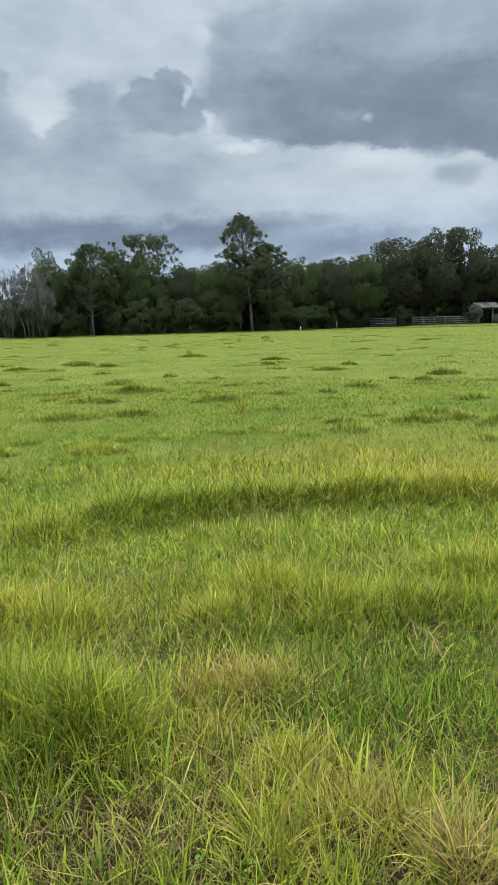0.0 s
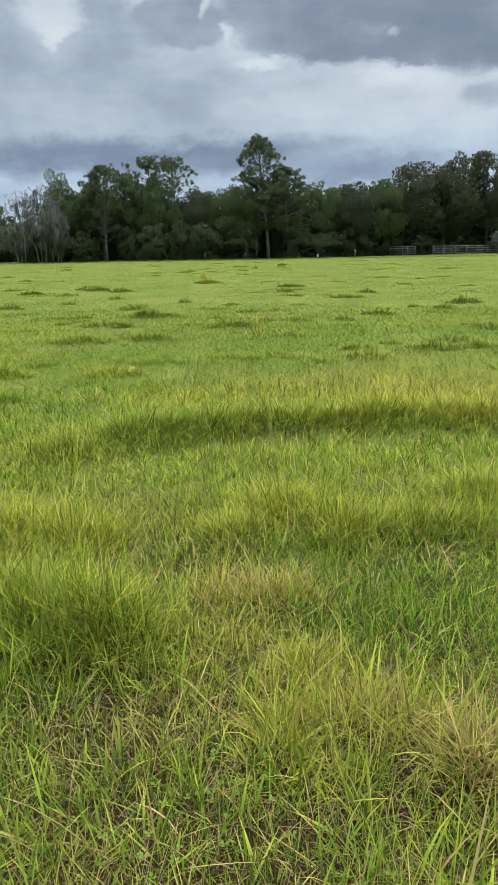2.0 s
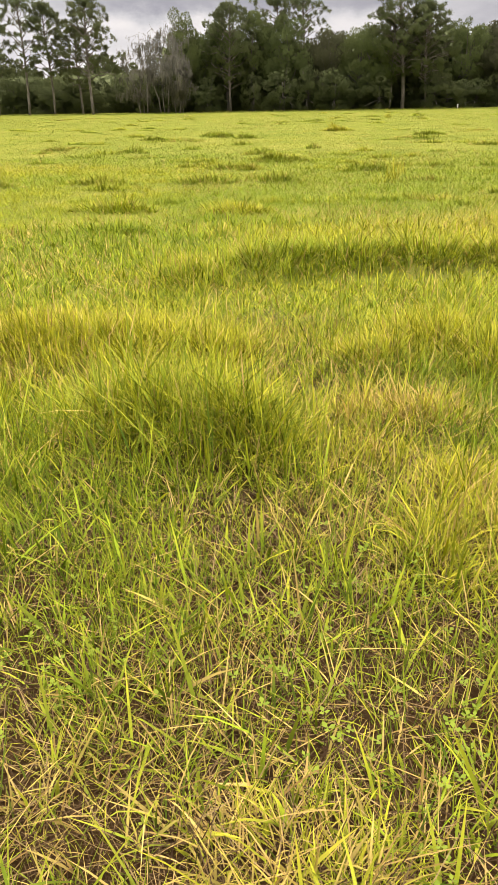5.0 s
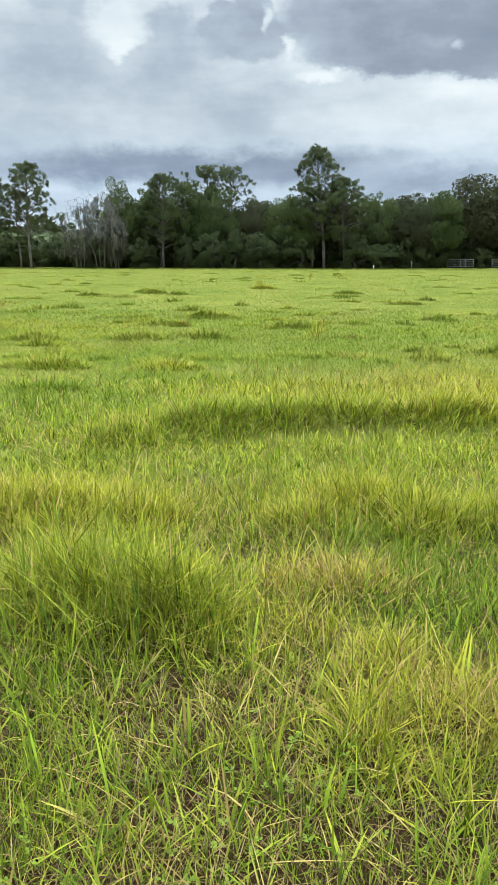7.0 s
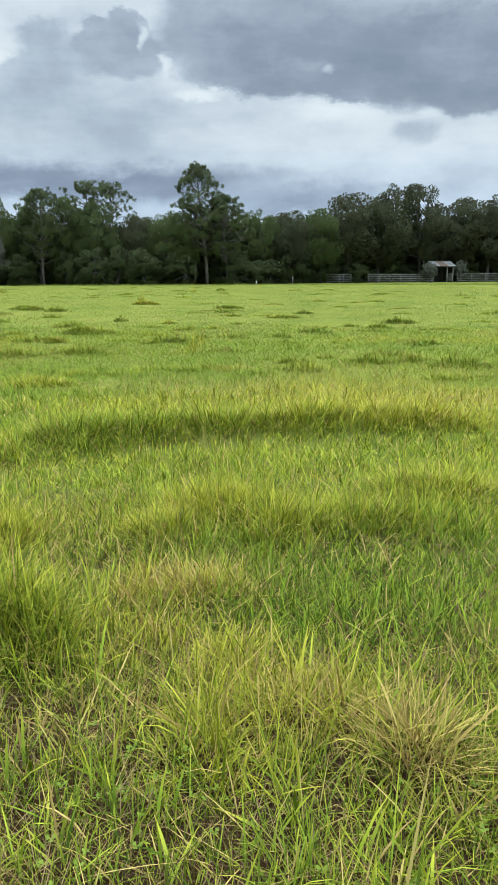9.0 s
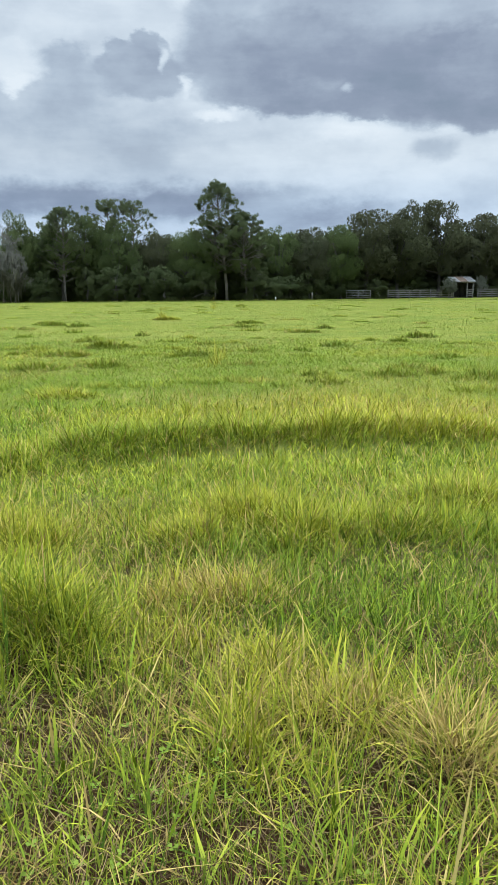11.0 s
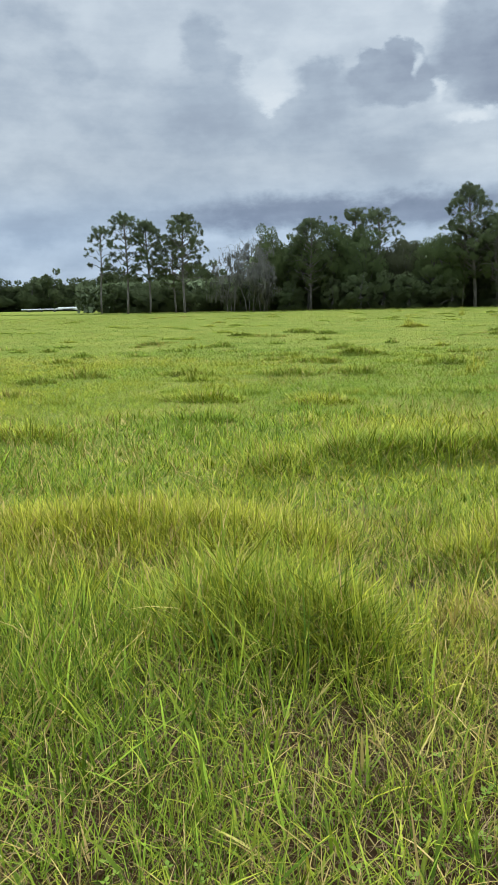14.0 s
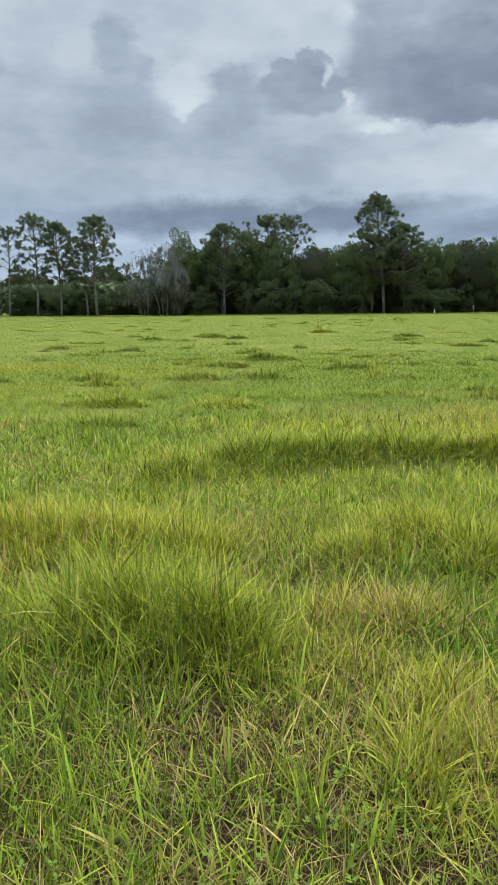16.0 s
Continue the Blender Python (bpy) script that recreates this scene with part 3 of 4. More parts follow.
def build_grass():
    rng = np.random.default_rng(4)
    soup = Soup()
    x, y, r = spread(rng, 14500, 0.6, 4.4, -0.4, -52, 34)
    sow(soup, x, y, 3, rng, 0.0035 * np.clip(r / 2.2, 0.85, 1.5), tuft=6)
    x, y, r = spread(rng, 9000, 0.6, 4.4, -0.2, -52, 34)
    sow(soup, x, y, 2, rng, 0.0035 * np.clip(r / 2.2, 0.85, 1.6), tuft=5, tall=0.5)
    x, y, r = spread(rng, 1100, 0.6, 3.2, 0.4, -50, 32)
    sow(soup, x, y, 3, rng, 0.0062 + 0 * r, dead=0.02, tuft=4, tall=1.5)
    x, y, r = spread(rng, 80000, 0.12, 8, 0.7, 34, 308)
    sow(soup, x, y, 1, rng, 0.011 + 0 * r)
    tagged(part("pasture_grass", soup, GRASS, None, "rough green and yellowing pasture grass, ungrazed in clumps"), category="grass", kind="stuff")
    soup = Soup()
    x, y, r = spread(rng, 24000, 3.4, 9.0, 1.0, -46, 30)
    keep = (r < 7.0 + 2.0 * rng.random(len(r))) & (r > 3.4 + 1.0 * rng.random(len(r)))
    sow(soup, x[keep], y[keep], 2, rng, 0.0056 * (r[keep] / 4.5) ** 0.85, tuft=6, flop=0.15)
    x, y, r = spread(rng, 9000, 2.4, 8.0, 1.0, -48, 31)
    count = len(x)
    long, gold, straw = growth(x, y)
    dry = np.where(rng.random(count) < 0.15 + 0.6 * straw, 0.8, 0.0)
    tall = (0.07 + 0.9 * long) * np.clip(rng.normal(1, 0.3, count), 0.5, 1.7)
    blades(soup, x, y, tall, 0.0050 * (r / 4) ** 0.8, np.abs(rng.normal(0.55, 0.4, count)), np.abs(rng.normal(0.4, 0.4, count)), 6.283 * rng.random(count), dry, np.clip(gold + 0.15, 0, 1), 3, rng)
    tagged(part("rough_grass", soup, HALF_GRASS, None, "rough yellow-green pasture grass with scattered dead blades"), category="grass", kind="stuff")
    soup = Soup()
    x, y, r = spread(rng, 120000, 7.0, 20, 1.4, -45, 32)
    keep = (r > 7.0 + 2.0 * rng.random(len(r))) & (r < 16 + 4 * rng.random(len(r)))
    sow(soup, x[keep], y[keep], 1, rng, 0.0066 * r[keep] / 8, tuft=4, dead=0.04, flop=0.3)
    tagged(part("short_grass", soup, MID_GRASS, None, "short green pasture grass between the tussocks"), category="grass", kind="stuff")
    soup = Soup()
    x, y, r = spread(rng, 300000, 16, 103, 1.5, -45, 34)
    sow(soup, x, y, 1, rng, 0.019 * (r / 18) ** 0.85, dead=0.09, tall=0.8, flop=0.3)
    x, y = -75 + 125 * rng.random(9000), 96.5 + 5.0 * rng.random(9000)
    tall = (0.12 + 0.4 * lumps(x, y, 1.4, 15, 3) ** 2) * (0.6 + 0.6 * rng.random(9000))
    blades(soup, x, y, tall, 0.06 + 0 * x, 0.5 * rng.random(9000), 0.6 * rng.random(9000), 6.283 * rng.random(9000), 0.35 * rng.random(9000) ** 2, 0.5 * rng.random(9000), 1, rng)
    tagged(part("distant_grass", soup, FAR_GRASS, None, "soft green distant pasture grass in low clumps"), category="grass", kind="stuff")
    soup = Soup()
    for tx, ty, rx, ry, high, g, s in SCATTERED:
        away = math.hypot(tx, ty)
        dome(soup, tx, ty, rx, ry, 0.07 + 0.6 * high, 0.0011 * away + 0.002, int(np.interp(away, [8, 25, 80], [420, 220, 130])), g, s, 1, rng)
    tagged(part("grass_clumps", soup, MID_GRASS, None, "scattered darker clumps of longer grass across the pasture"), category="grass", kind="stuff")
    soup = Soup()
    x, y, r = spread(rng, 62000, 0.5, 4.6, 0.4, -56, 42)
    count = len(x)
    flat = np.clip(rng.normal(1.38, 0.2, count), 0.7, 1.62)
    blades(soup, x, y, 0.12 * np.clip(rng.normal(1, 0.5, count), 0.3, 2.6), 0.0029 + 0 * x, flat, 0.3 * rng.normal(0, 1, count), rng.random(count) * 6.283, 0 * x, 0 * x, 2, rng)
    tagged(part("dead_grass_thatch", soup, THATCH, None, "brown and straw-coloured dead blades lying on the soil"), category="dead grass", kind="stuff")


build_grass()


def build_tussock(spec, seed):
    x0, y0, rx, ry, high, g, s = spec
    rng = np.random.default_rng(seed)
    count = max(110, int(np.interp(y0, [2, 6, 12], [4200, 2100, 850]) * math.pi * rx * ry))
    wide = float(np.interp(y0, [2, 6, 12, 20, 30], [0.0037, 0.0068, 0.012, 0.018, 0.028]))
    length = 0.085 + 0.6 * high
    look_words = "dry straw-brown" if s > 0.5 else "yellowing" if g > 0.6 else "tall yellow-green"
    ob = tagged(new("grass_tussock"), look_words + " grass tussock standing proud of the pasture", "grass tussock", "tussocks in the pasture")
    skin = GRASS if y0 < 4.4 else HALF_GRASS if y0 < 9 else MID_GRASS
    steps = 3 if y0 < 5 else 2
    soup = Soup()
    dome(soup, x0, y0, rx, ry, length, wide, count, g, 0.8 * s, steps, rng)
    tagged(part("tuft", soup, skin, ob), kind="stuff")
    soup = Soup()
    dome(soup, x0, y0, 1.15 * rx, 1.15 * ry, 0.9 * length, 0.85 * wide, int(count * (0.1 + 0.45 * s)) + 8, g, 1.0, steps, rng)
    tagged(part("dead_tuft", soup, skin, ob, "dry straw-coloured blades"), kind="stuff")


for number, spec in enumerate(TUSSOCKS + TUSSOCKS_FAR):
    build_tussock(spec, 140 + number)


def leaf_sprays(soup, centres, size, rng, droop=0.0):
    """Small pointed leaf sprays in random attitudes, one at each centre."""
    count = len(centres)
    size = size * np.clip(rng.normal(1, 0.3, count), 0.4, 1.8)
    along = unit(rng.normal(0, 1, (count, 3)) + np.array([0, 0, -droop]))
    across = unit(np.cross(along, rng.normal(0, 1, (count, 3))))
    a, c = along * size[:, None], across * (0.36 * size)[:, None]
    v = np.stack([centres - 0.5 * a - c, centres - 0.4 * a + c, centres + 0.6 * a], 1)
    soup.add(v.reshape(-1, 3), np.arange(count * 3).reshape(-1, 3))


def limb_path(start, end, rng, bend=0.12, steps=5):
    s = np.linspace(0, 1, steps)[:, None]
    span = np.linalg.norm(np.subtract(end, start))
    return np.asarray(start) * (1 - s) + np.asarray(end) * s + rng.normal(0, bend * span * 0.3, (steps, 3)) * np.sin(np.pi * s) + np.array([0, 0, 0.08 * span]) * np.sin(np.pi * s)


def build_weed(x0, y0, count, high, seed):
    """A pale upright weed: a sheaf of thin stalks with short leaves."""
    rng = np.random.default_rng(seed)
    stalks, leaves = Soup(), Soup()
    x, y = x0 + rng.normal(0, 0.05, count), y0 + rng.normal(0, 0.05, count)
    turn = rng.random(count) * 6.283
    blades(stalks, x, y, high * (0.6 + 0.5 * rng.random(count)), 0.008 + 0 * x, 0.12 * rng.random(count), 0.3 * rng.random(count), turn, 0.1 + 0 * x, 1 + 0 * x, 3, rng)
    x, y = x0 + rng.normal(0, 0.09, 5 * count), y0 + rng.normal(0, 0.09, 5 * count)
    blades(leaves, x, y, high * (0.25 + 0.4 * rng.random(5 * count)), 0.012 + 0 * x, 0.3 + 0.4 * rng.random(5 * count), 0.8 * rng.random(5 * count), rng.random(5 * count) * 6.283, 0.05 + 0 * x, 1 + 0 * x, 3, rng)
    ob = tagged(new("pasture_weed"), "pale yellow-green upright weed in the pasture", "weed", "weeds in the pasture")
    tagged(part("stalk", stalks, MID_GRASS, ob), kind="stuff")
    tagged(part("leaf", leaves, MID_GRASS, ob), kind="stuff")


build_weed(-0.55, 12.65, 8, 0.45, 1)
build_weed(-0.45, 13.6, 6, 0.35, 2)
build_weed(-4.2, 36.0, 12, 0.6, 3)
build_weed(-2.6, 53.0, 12, 0.9, 4)
build_weed(-3.6, 32.2, 10, 0.4, 5)


def build_clover():
    rng = np.random.default_rng(14)
    heads = np.concatenate([np.array(c) + rng.normal(0, 0.13, (34, 2)) for c in ((-0.25, 1.35), (0.1, 1.2), (0.35, 1.3), (-0.75, 1.3), (0.75, 1.6), (-0.1, 1.75))])
    z = rise(heads[:, 0], heads[:, 1]) + 0.025 + 0.04 * rng.random(len(heads))
    soup = Soup()
    for (x, y), h in zip(heads, z):
        turn, size = rng.random() * 6.283, 0.007 + 0.005 * rng.random()
        for k in range(3):
            a = turn + k * 2.094
            d, c = np.array([math.cos(a), math.sin(a), 0.25]), np.array([-math.sin(a), math.cos(a), 0.0])
            p = np.array([x, y, h])
            v = [p, p + size * (0.8 * d + 0.55 * c), p + size * 1.35 * d + (0, 0, 0.002), p + size * (0.8 * d - 0.55 * c)]
            soup.add(v, [(0, 1, 2), (0, 2, 3)])
    tagged(part("clover", soup, CLOVER, None, "small three-leaved clover low among the grass"), category="clover", kind="stuff")
    soup = Soup()
    count = 2400
    x, y, far = spread(rng, count, 0.6, 6.0, 0.6, -52, 36)
    x[0], y[0] = 0.02, 1.6
    lean = np.clip(rng.normal(1.15, 0.25, count), 0.5, 1.5)
    toward = rng.random(count) * 6.283
    toward[0], lean[0] = -0.9, 1.4
    blades(soup, x, y, 0.1 + 0.2 * rng.random(count) ** 1.5, 0.0026 + 0.0006 * far, lean, 0.5 * rng.random(count), toward, 0.9 + 0 * x, 0.5 + 0 * x, 3, rng)
    tagged(part("loose_straw", soup, GRASS, None, "long pale dry stems fallen across the grass"), category="straw", kind="stuff")

build_clover()


# ---------- trees ----------
def broadleaf_tree(name, seed, leaves, bark, label, low=0.12, lumpy=1.0, clumps=60, per=190, size=0.021, twigs=0):
    """A tree one metre tall and about 0.8 wide: trunk with limbs, and a crown of leaf clumps."""
    rng = np.random.default_rng(seed)
    tree = tagged(new(name), label, "tree", "plants along the wood's edge")
    wood = Soup()
    fork = np.array([rng.normal(0, 0.02), rng.normal(0, 0.02), 0.32])
    wood.tube([(0, 0, -0.02), (0.004, 0, 0.04), fork * 0.6, fork, fork + (0.01, 0.01, 0.3)], [0.034, 0.025, 0.021, 0.018, 0.006], 7)
    crown = Soup()
    for _ in range(clumps):
        d = unit(rng.normal(0, 1, 3))
        reach = rng.random() ** 0.4
        c = np.array([0.36 * d[0] * reach, 0.36 * d[1] * reach, 0.53 + low * 0.3 + (0.42 - low * 0.3) * d[2] * reach])
        c[:2] *= 1.0 + 0.35 * (0.6 - c[2])
        big = (0.05 + 0.075 * rng.random() ** 1.5) * lumpy
        spots = unit(rng.normal(0, 1, (int(per * (big / 0.08) ** 1.6), 3)))
        spots = c + spots * (big * (0.55 + 0.5 * rng.random((len(spots), 1)) ** 0.5)) * np.array([1.15, 1.15, 0.8])
        leaf_sprays(crown, spots, size, rng, 0.3)
        if rng.random() < 0.3:
            wood.tube(limb_path(fork * (0.6 + 0.5 * rng.random()), c, rng), [0.011, 0.009, 0.007, 0.005, 0.003], 5)
    for _ in range(twigs):
        a = rng.random() * 6.283
        foot = np.array([0.25 * math.cos(a), 0.25 * math.sin(a), 0.78 + 0.12 * rng.random()])
        wood.tube(limb_path(foot, foot + (rng.normal(0, 0.04), rng.normal(0, 0.04), 0.09 + 0.06 * rng.random()), rng), [0.004, 0.003, 0.0025, 0.002, 0.001], 4)
    part("trunk", wood, bark, tree, "", True)
    part("crown", crown, leaves, tree)
    return tree


def needle_tuft(soup, p, rng):
    big, spikes = 0.3 + 0.22 * rng.random(), 40
    d = unit(rng.normal(0, 1, (spikes, 3)) + np.array([0, 0, 0.35]))
    side = unit(np.cross(d, rng.normal(0, 1, (spikes, 3)))) * 0.037
    v = np.stack([p + 0.08 * d - side, p + 0.08 * d + side, p + d * big * (0.6 + 0.5 * rng.random((spikes, 1)))], 1)
    soup.add(v.reshape(-1, 3), np.arange(spikes * 3).reshape(-1, 3))


def pine_tree(seed, high, first, spread_low, spread_top, clusters, label, sparse=1.0, lean=0.0, thick=0.22):
    """A slash pine, in metres: bare trunk, up-swept limbs, tufts of needles with gaps between."""
    rng = np.random.default_rng(seed)
    tree = tagged(new("pine_tree"), label, "pine tree", "pines before the wood")
    wood, crown = Soup(), Soup()
    s = np.linspace(0, 1, 9)
    stem = np.stack([lean * s**1.5 + 0.12 * np.sin(5 * s + seed), 0.1 * np.sin(4 * s + 2 * seed), high * 0.97 * s - 0.15], 1)
    wood.tube(stem, 0.75 * thick * (1 - 0.85 * s) + 0.03, 8)
    limbs = max(14, clusters // 4)
    for k in range(limbs):
        at = first + (0.98 - first) * ((k + rng.random()) / limbs) ** 0.9
        foot = np.array([np.interp(at, s, stem[:, i]) for i in range(3)])
        share = (at - first) / (1 - first)
        reach = (spread_low * (1 - share) ** 0.8 + spread_top * np.sin(np.pi * np.clip(share, 0, 1)) + 0.35) * (0.7 + 0.4 * rng.random())
        a = 2.4 * k + rng.normal(0, 0.4)
        tip = foot + np.array([reach * math.cos(a), reach * math.sin(a), reach * (0.15 + 0.5 * share + 0.2 * rng.random())])
        line = limb_path(foot, tip, rng, 0.2, 6)
        wood.tube(line, np.linspace(0.06, 0.015, 6) * (1.2 - 0.6 * share), 5)
        for _ in range(max(1, int(8 * sparse * (0.6 + 0.6 * rng.random())))):
            p = line[-1] * 1.0 if rng.random() < 0.6 else line[2] + (line[-1] - line[2]) * rng.random() ** 0.8
            needle_tuft(crown, p + rng.normal(0, 0.26, 3) * np.array([1, 1, 0.7]), rng)
    for _ in range(16):
        k = 0.9 + 0.1 * rng.random()
        needle_tuft(crown, np.array([np.interp(k, s, stem[:, i]) for i in range(3)]) + rng.normal(0, 0.35, 3) * np.array([1, 1, 0.5]), rng)
    part("trunk", wood, BARK_PINE, tree, "", True)
    part("crown", crown, NEEDLES, tree)
    return tree


def dead_tree(seed, high, wide, label, moss=1.0):
    """A leafless grey tree hung with strands of moss, in metres."""
    rng = np.random.default_rng(seed)
    tree = tagged(new("mossy_dead_tree"), label, "tree")
    wood, moss_soup = Soup(), Soup()
    for stem in range(4):
        a = stem * 1.6 + rng.random()
        foot = np.array([0.5 * math.cos(a), 0.5 * math.sin(a), -0.1])
        top = np.array([wide * 0.38 * math.cos(a), wide * 0.38 * math.sin(a), high * (0.75 + 0.25 * rng.random())])
        line = limb_path(foot, top, rng, 0.15, 7)
        wood.tube(line, np.linspace(0.08, 0.015, 7), 6)
        for _ in range(16):
            k = 1 + int(rng.random() * 5)
            p = line[k] + (line[k + 1] - line[k]) * rng.random() if k < 6 else line[6]
            tip = p + np.array([rng.normal(0, wide * 0.24), rng.normal(0, wide * 0.24), 0.2 + 1.0 * rng.random()])
            twig = limb_path(p, tip, rng, 0.3, 5)
            wood.tube(twig, np.linspace(0.03, 0.01, 5), 4)
            for _ in range(3):
                q = twig[1 + int(rng.random() * 4)]
                wood.tube(limb_path(q, q + rng.normal(0, 0.5, 3) + (0, 0, 0.2), rng, 0.3, 4), [0.016, 0.013, 0.01, 0.006], 4)
            count = int(44 * moss)
            hang = twig[rng.integers(0, 5, count)] + rng.normal(0, 0.16, (count, 3))
            drop = (0.2 + 0.9 * rng.random(count) ** 2)[:, None]
            side = unit(rng.normal(0, 1, (count, 3)) * np.array([1, 1, 0.1])) * 0.035
            v = np.stack([hang - side, hang + side, hang + np.array([0, 0, -1.0]) * drop + 0.4 * side], 1)
            moss_soup.add(v.reshape(-1, 3), np.arange(count * 3).reshape(-1, 3))
    part("trunk", wood, BARK_GREY, tree, "", True)
    part("moss", moss_soup, MOSS, tree, "grey hanging moss")
    return tree


def stand(ob, x, y, turn, high, wide):
    """Puts a unit tree at its place and size."""
    z = float(rise(np.array([float(x)]), np.array([float(y)]))[0]) - 0.05
    ob.matrix_basis = pose(x, y, z, 0, 0, turn) @ Matrix.Diagonal((wide / 0.8, wide / 0.8, high, 1))
    return ob


def stand_copy(ob, x, y, turn, high, wide):
    z = float(rise(np.array([float(x)]), np.array([float(y)]))[0]) - 0.05
    undo = Matrix.Diagonal((1 / ob.scale[0], 1 / ob.scale[1], 1 / ob.scale[2], 1))
    return copy_thing(ob, pose(x, y, z, 0, 0, turn) @ Matrix.Diagonal((wide / 0.8, wide / 0.8, high, 1)) @ undo)


KINDS = {
    "broad": (BROAD_LEAVES, BARK_OAK, "broadleaf_tree", "dark green broadleaf tree at the wood's edge", 3, {}),
    "oak": (OAK_LEAVES, BARK_OAK, "oak_tree", "spreading dark live oak with bare twigs in its top", 3, {"clumps": 66, "per": 185, "size": 0.021}),
    "bush": (BUSH_LEAVES, BARK_OAK, "shrub", "leafy green shrub in the undergrowth of the wood", 3, {"low": -0.9, "clumps": 66, "lumpy": 1.05, "per": 84, "size": 0.034}),
    "grey": (GREY_LEAVES, BARK_GREY, "mossy_shrub", "grey-green small tree with thin mossy leaves", 1, {"low": 0.2, "clumps": 70, "per": 70, "size": 0.04, "lumpy": 0.75, "twigs": 14}),
    "far": (BUSH_LEAVES, BARK_OAK, "distant_tree", "small green tree in the distant wood", 2, {"clumps": 26, "lumpy": 1.5, "per": 60, "size": 0.055, "low": -0.6}),
}
FIRST = {}


def plant(kind, x, y, high, wide, turn):
    leaves, bark, name, label, variants, more = KINDS[kind]
    key = (kind, int(turn * 7) % variants)
    if key not in FIRST:
        FIRST[key] = stand(broadleaf_tree(name, 40 + len(FIRST), leaves, bark, label, **more), x, y, turn, high, wide)
    else:
        stand_copy(FIRST[key], x, y, turn, high, wide)


def at_ground(ob, x, y, turn=0.0):
    ob.matrix_basis = pose(x, y, float(rise(np.array([float(x)]), np.array([float(y)]))[0]) - 0.05, 0, 0, turn)
    return ob


# the lone pines: x, y, height, first limb, lower reach, upper reach, tufts, sparseness, lean
PINES = [
    (-56.6, 100, 12.9, 0.42, 0.9, 1.3, 90, 0.8, 0.4, 0.14), (-52.2, 100, 14.5, 0.36, 1.2, 2.0, 190, 0.85, 0.0, 0.2),
    (-49.2, 101, 13.5, 0.34, 2.0, 0.9, 220, 1.05, 0.0, 0.18), (-45.6, 102, 10.6, 0.3, 1.6, 1.2, 150, 0.8, 0.0, 0.16),
    (-43.2, 100, 14.1, 0.3, 3.4, 0.9, 330, 0.95, 0.0, 0.22), (-25.6, 104.5, 12.8, 0.22, 2.8, 1.2, 260, 1.1, 0.0, 0.2),
    (-20.4, 110, 14.4, 0.4, 1.8, 1.9, 230, 0.8, 0.0, 0.2), (-16.9, 110, 14.1, 0.4, 1.6, 2.2, 230, 0.75, 0.0, 0.2),
    (-5.0, 104.3, 10.6, 0.35, 2.2, 1.2, 170, 1.1, 0.3, 0.15), (-3.4, 104, 15.9, 0.26, 3.9, 0.9, 380, 0.9, -1.1, 0.28), (-0.6, 104.8, 11.9, 0.25, 2.4, 1.6, 260, 1.25, -0.4, 0.2),
]
for number, (x, y, high, first, lower, upper, tufts, sparse, lean, thick) in enumerate(PINES):
    words = "very tall slash pine with a dense lower crown" if high > 15 else "slim slash pine with thin airy crown" if sparse < 0.9 else "tall slash pine with tufted crown and bare trunk"
    at_ground(pine_tree(300 + number, high, first, lower, upper, tufts, words, sparse, lean, thick), x, y)
for number, (x, y, high, wide) in enumerate(((-36.6, 101.5, 8.4, 6.0), (-33.4, 100.5, 9.4, 6.0), (-31.4, 100.5, 7.0, 4.0))):
    at_ground(dead_tree(500 + number, high, wide, "leafless grey tree hung with pale moss"), x, y)

# the wood's edge: kind, x, y, height, width
EDGE = [
    ("broad", -32.2, 105, 11.6, 5), ("broad", -29.6, 107.5, 10.8, 6), ("broad", -26.6, 107, 11.2, 6), ("broad", -23.4, 107, 11.5, 6), ("broad", -18.5, 107, 10.8, 7),
    ("oak", -13.6, 108, 9.9, 6), ("broad", -9, 107, 9.3, 6), ("broad", -6.8, 105, 9.2, 6.0), ("oak", -2.0, 108.5, 10.2, 7.5),
    ("broad", 4.2, 112, 10.3, 6), ("oak", 8.6, 112, 10.1, 6.5), ("broad", 13.4, 113, 10.4, 6), ("oak", 17.6, 117, 12.9, 11),
    ("oak", 23, 119, 12.6, 9.5), ("oak", 25.3, 122, 14.4, 8.0), ("oak", 30.7, 124, 15.0, 10), ("oak", 37.4, 124, 14.1, 10),
    ("oak", 42, 124, 12.9, 8), ("oak", 48, 125, 13.4, 9),
]
for kind, x, y, high, wide in EDGE:
    plant(kind, x, y, high * 1.07, wide * 1.05, (x * 37) % 360)
rng = np.random.default_rng(77)
for k in range(64):  # rows behind and the undergrowth in front
    x = -36 + k * 1.75 + rng.normal(0, 0.5)
    back = float(np.interp(x, [0, 4, 12, 20, 25], [105.5, 109, 114.5, 118, 126]))
    front = back - 1.5 + rng.normal(0, 0.8) + (4.0 if -6.0 < x < 0.0 or -27.5 < x < -24.0 else 0.0)
    plant("bush", x, front, 3.0 + 2.6 * rng.random(), 3.2 + 1.6 * rng.random(), rng.random() * 360)
    if k % 3 == 0:
        plant("bush", x + 0.9, back + 3.5 + 1.5 * rng.random(), 4.5 + 2.5 * rng.random(), 4 + 1.5 * rng.random(), rng.random() * 360)
    if k % 2:
        plant("broad" if rng.random() < 0.6 else "oak", x, back + 7 + 4 * rng.random(), 8.2 + 1.8 * rng.random() + 0.04 * max(0, x), 6 + 2 * rng.random(), rng.random() * 360)
for k in range(34):  # low wood behind the lone pines and the far wood
    x = -66 + k * 1.08 + rng.normal(0, 0.4)
    if x < -62.5:
        continue
    plant("bush", x, 108 + 10 * rng.random(), 4.0 + 1.8 * rng.random(), 4 + 2 * rng.random(), rng.random() * 360)
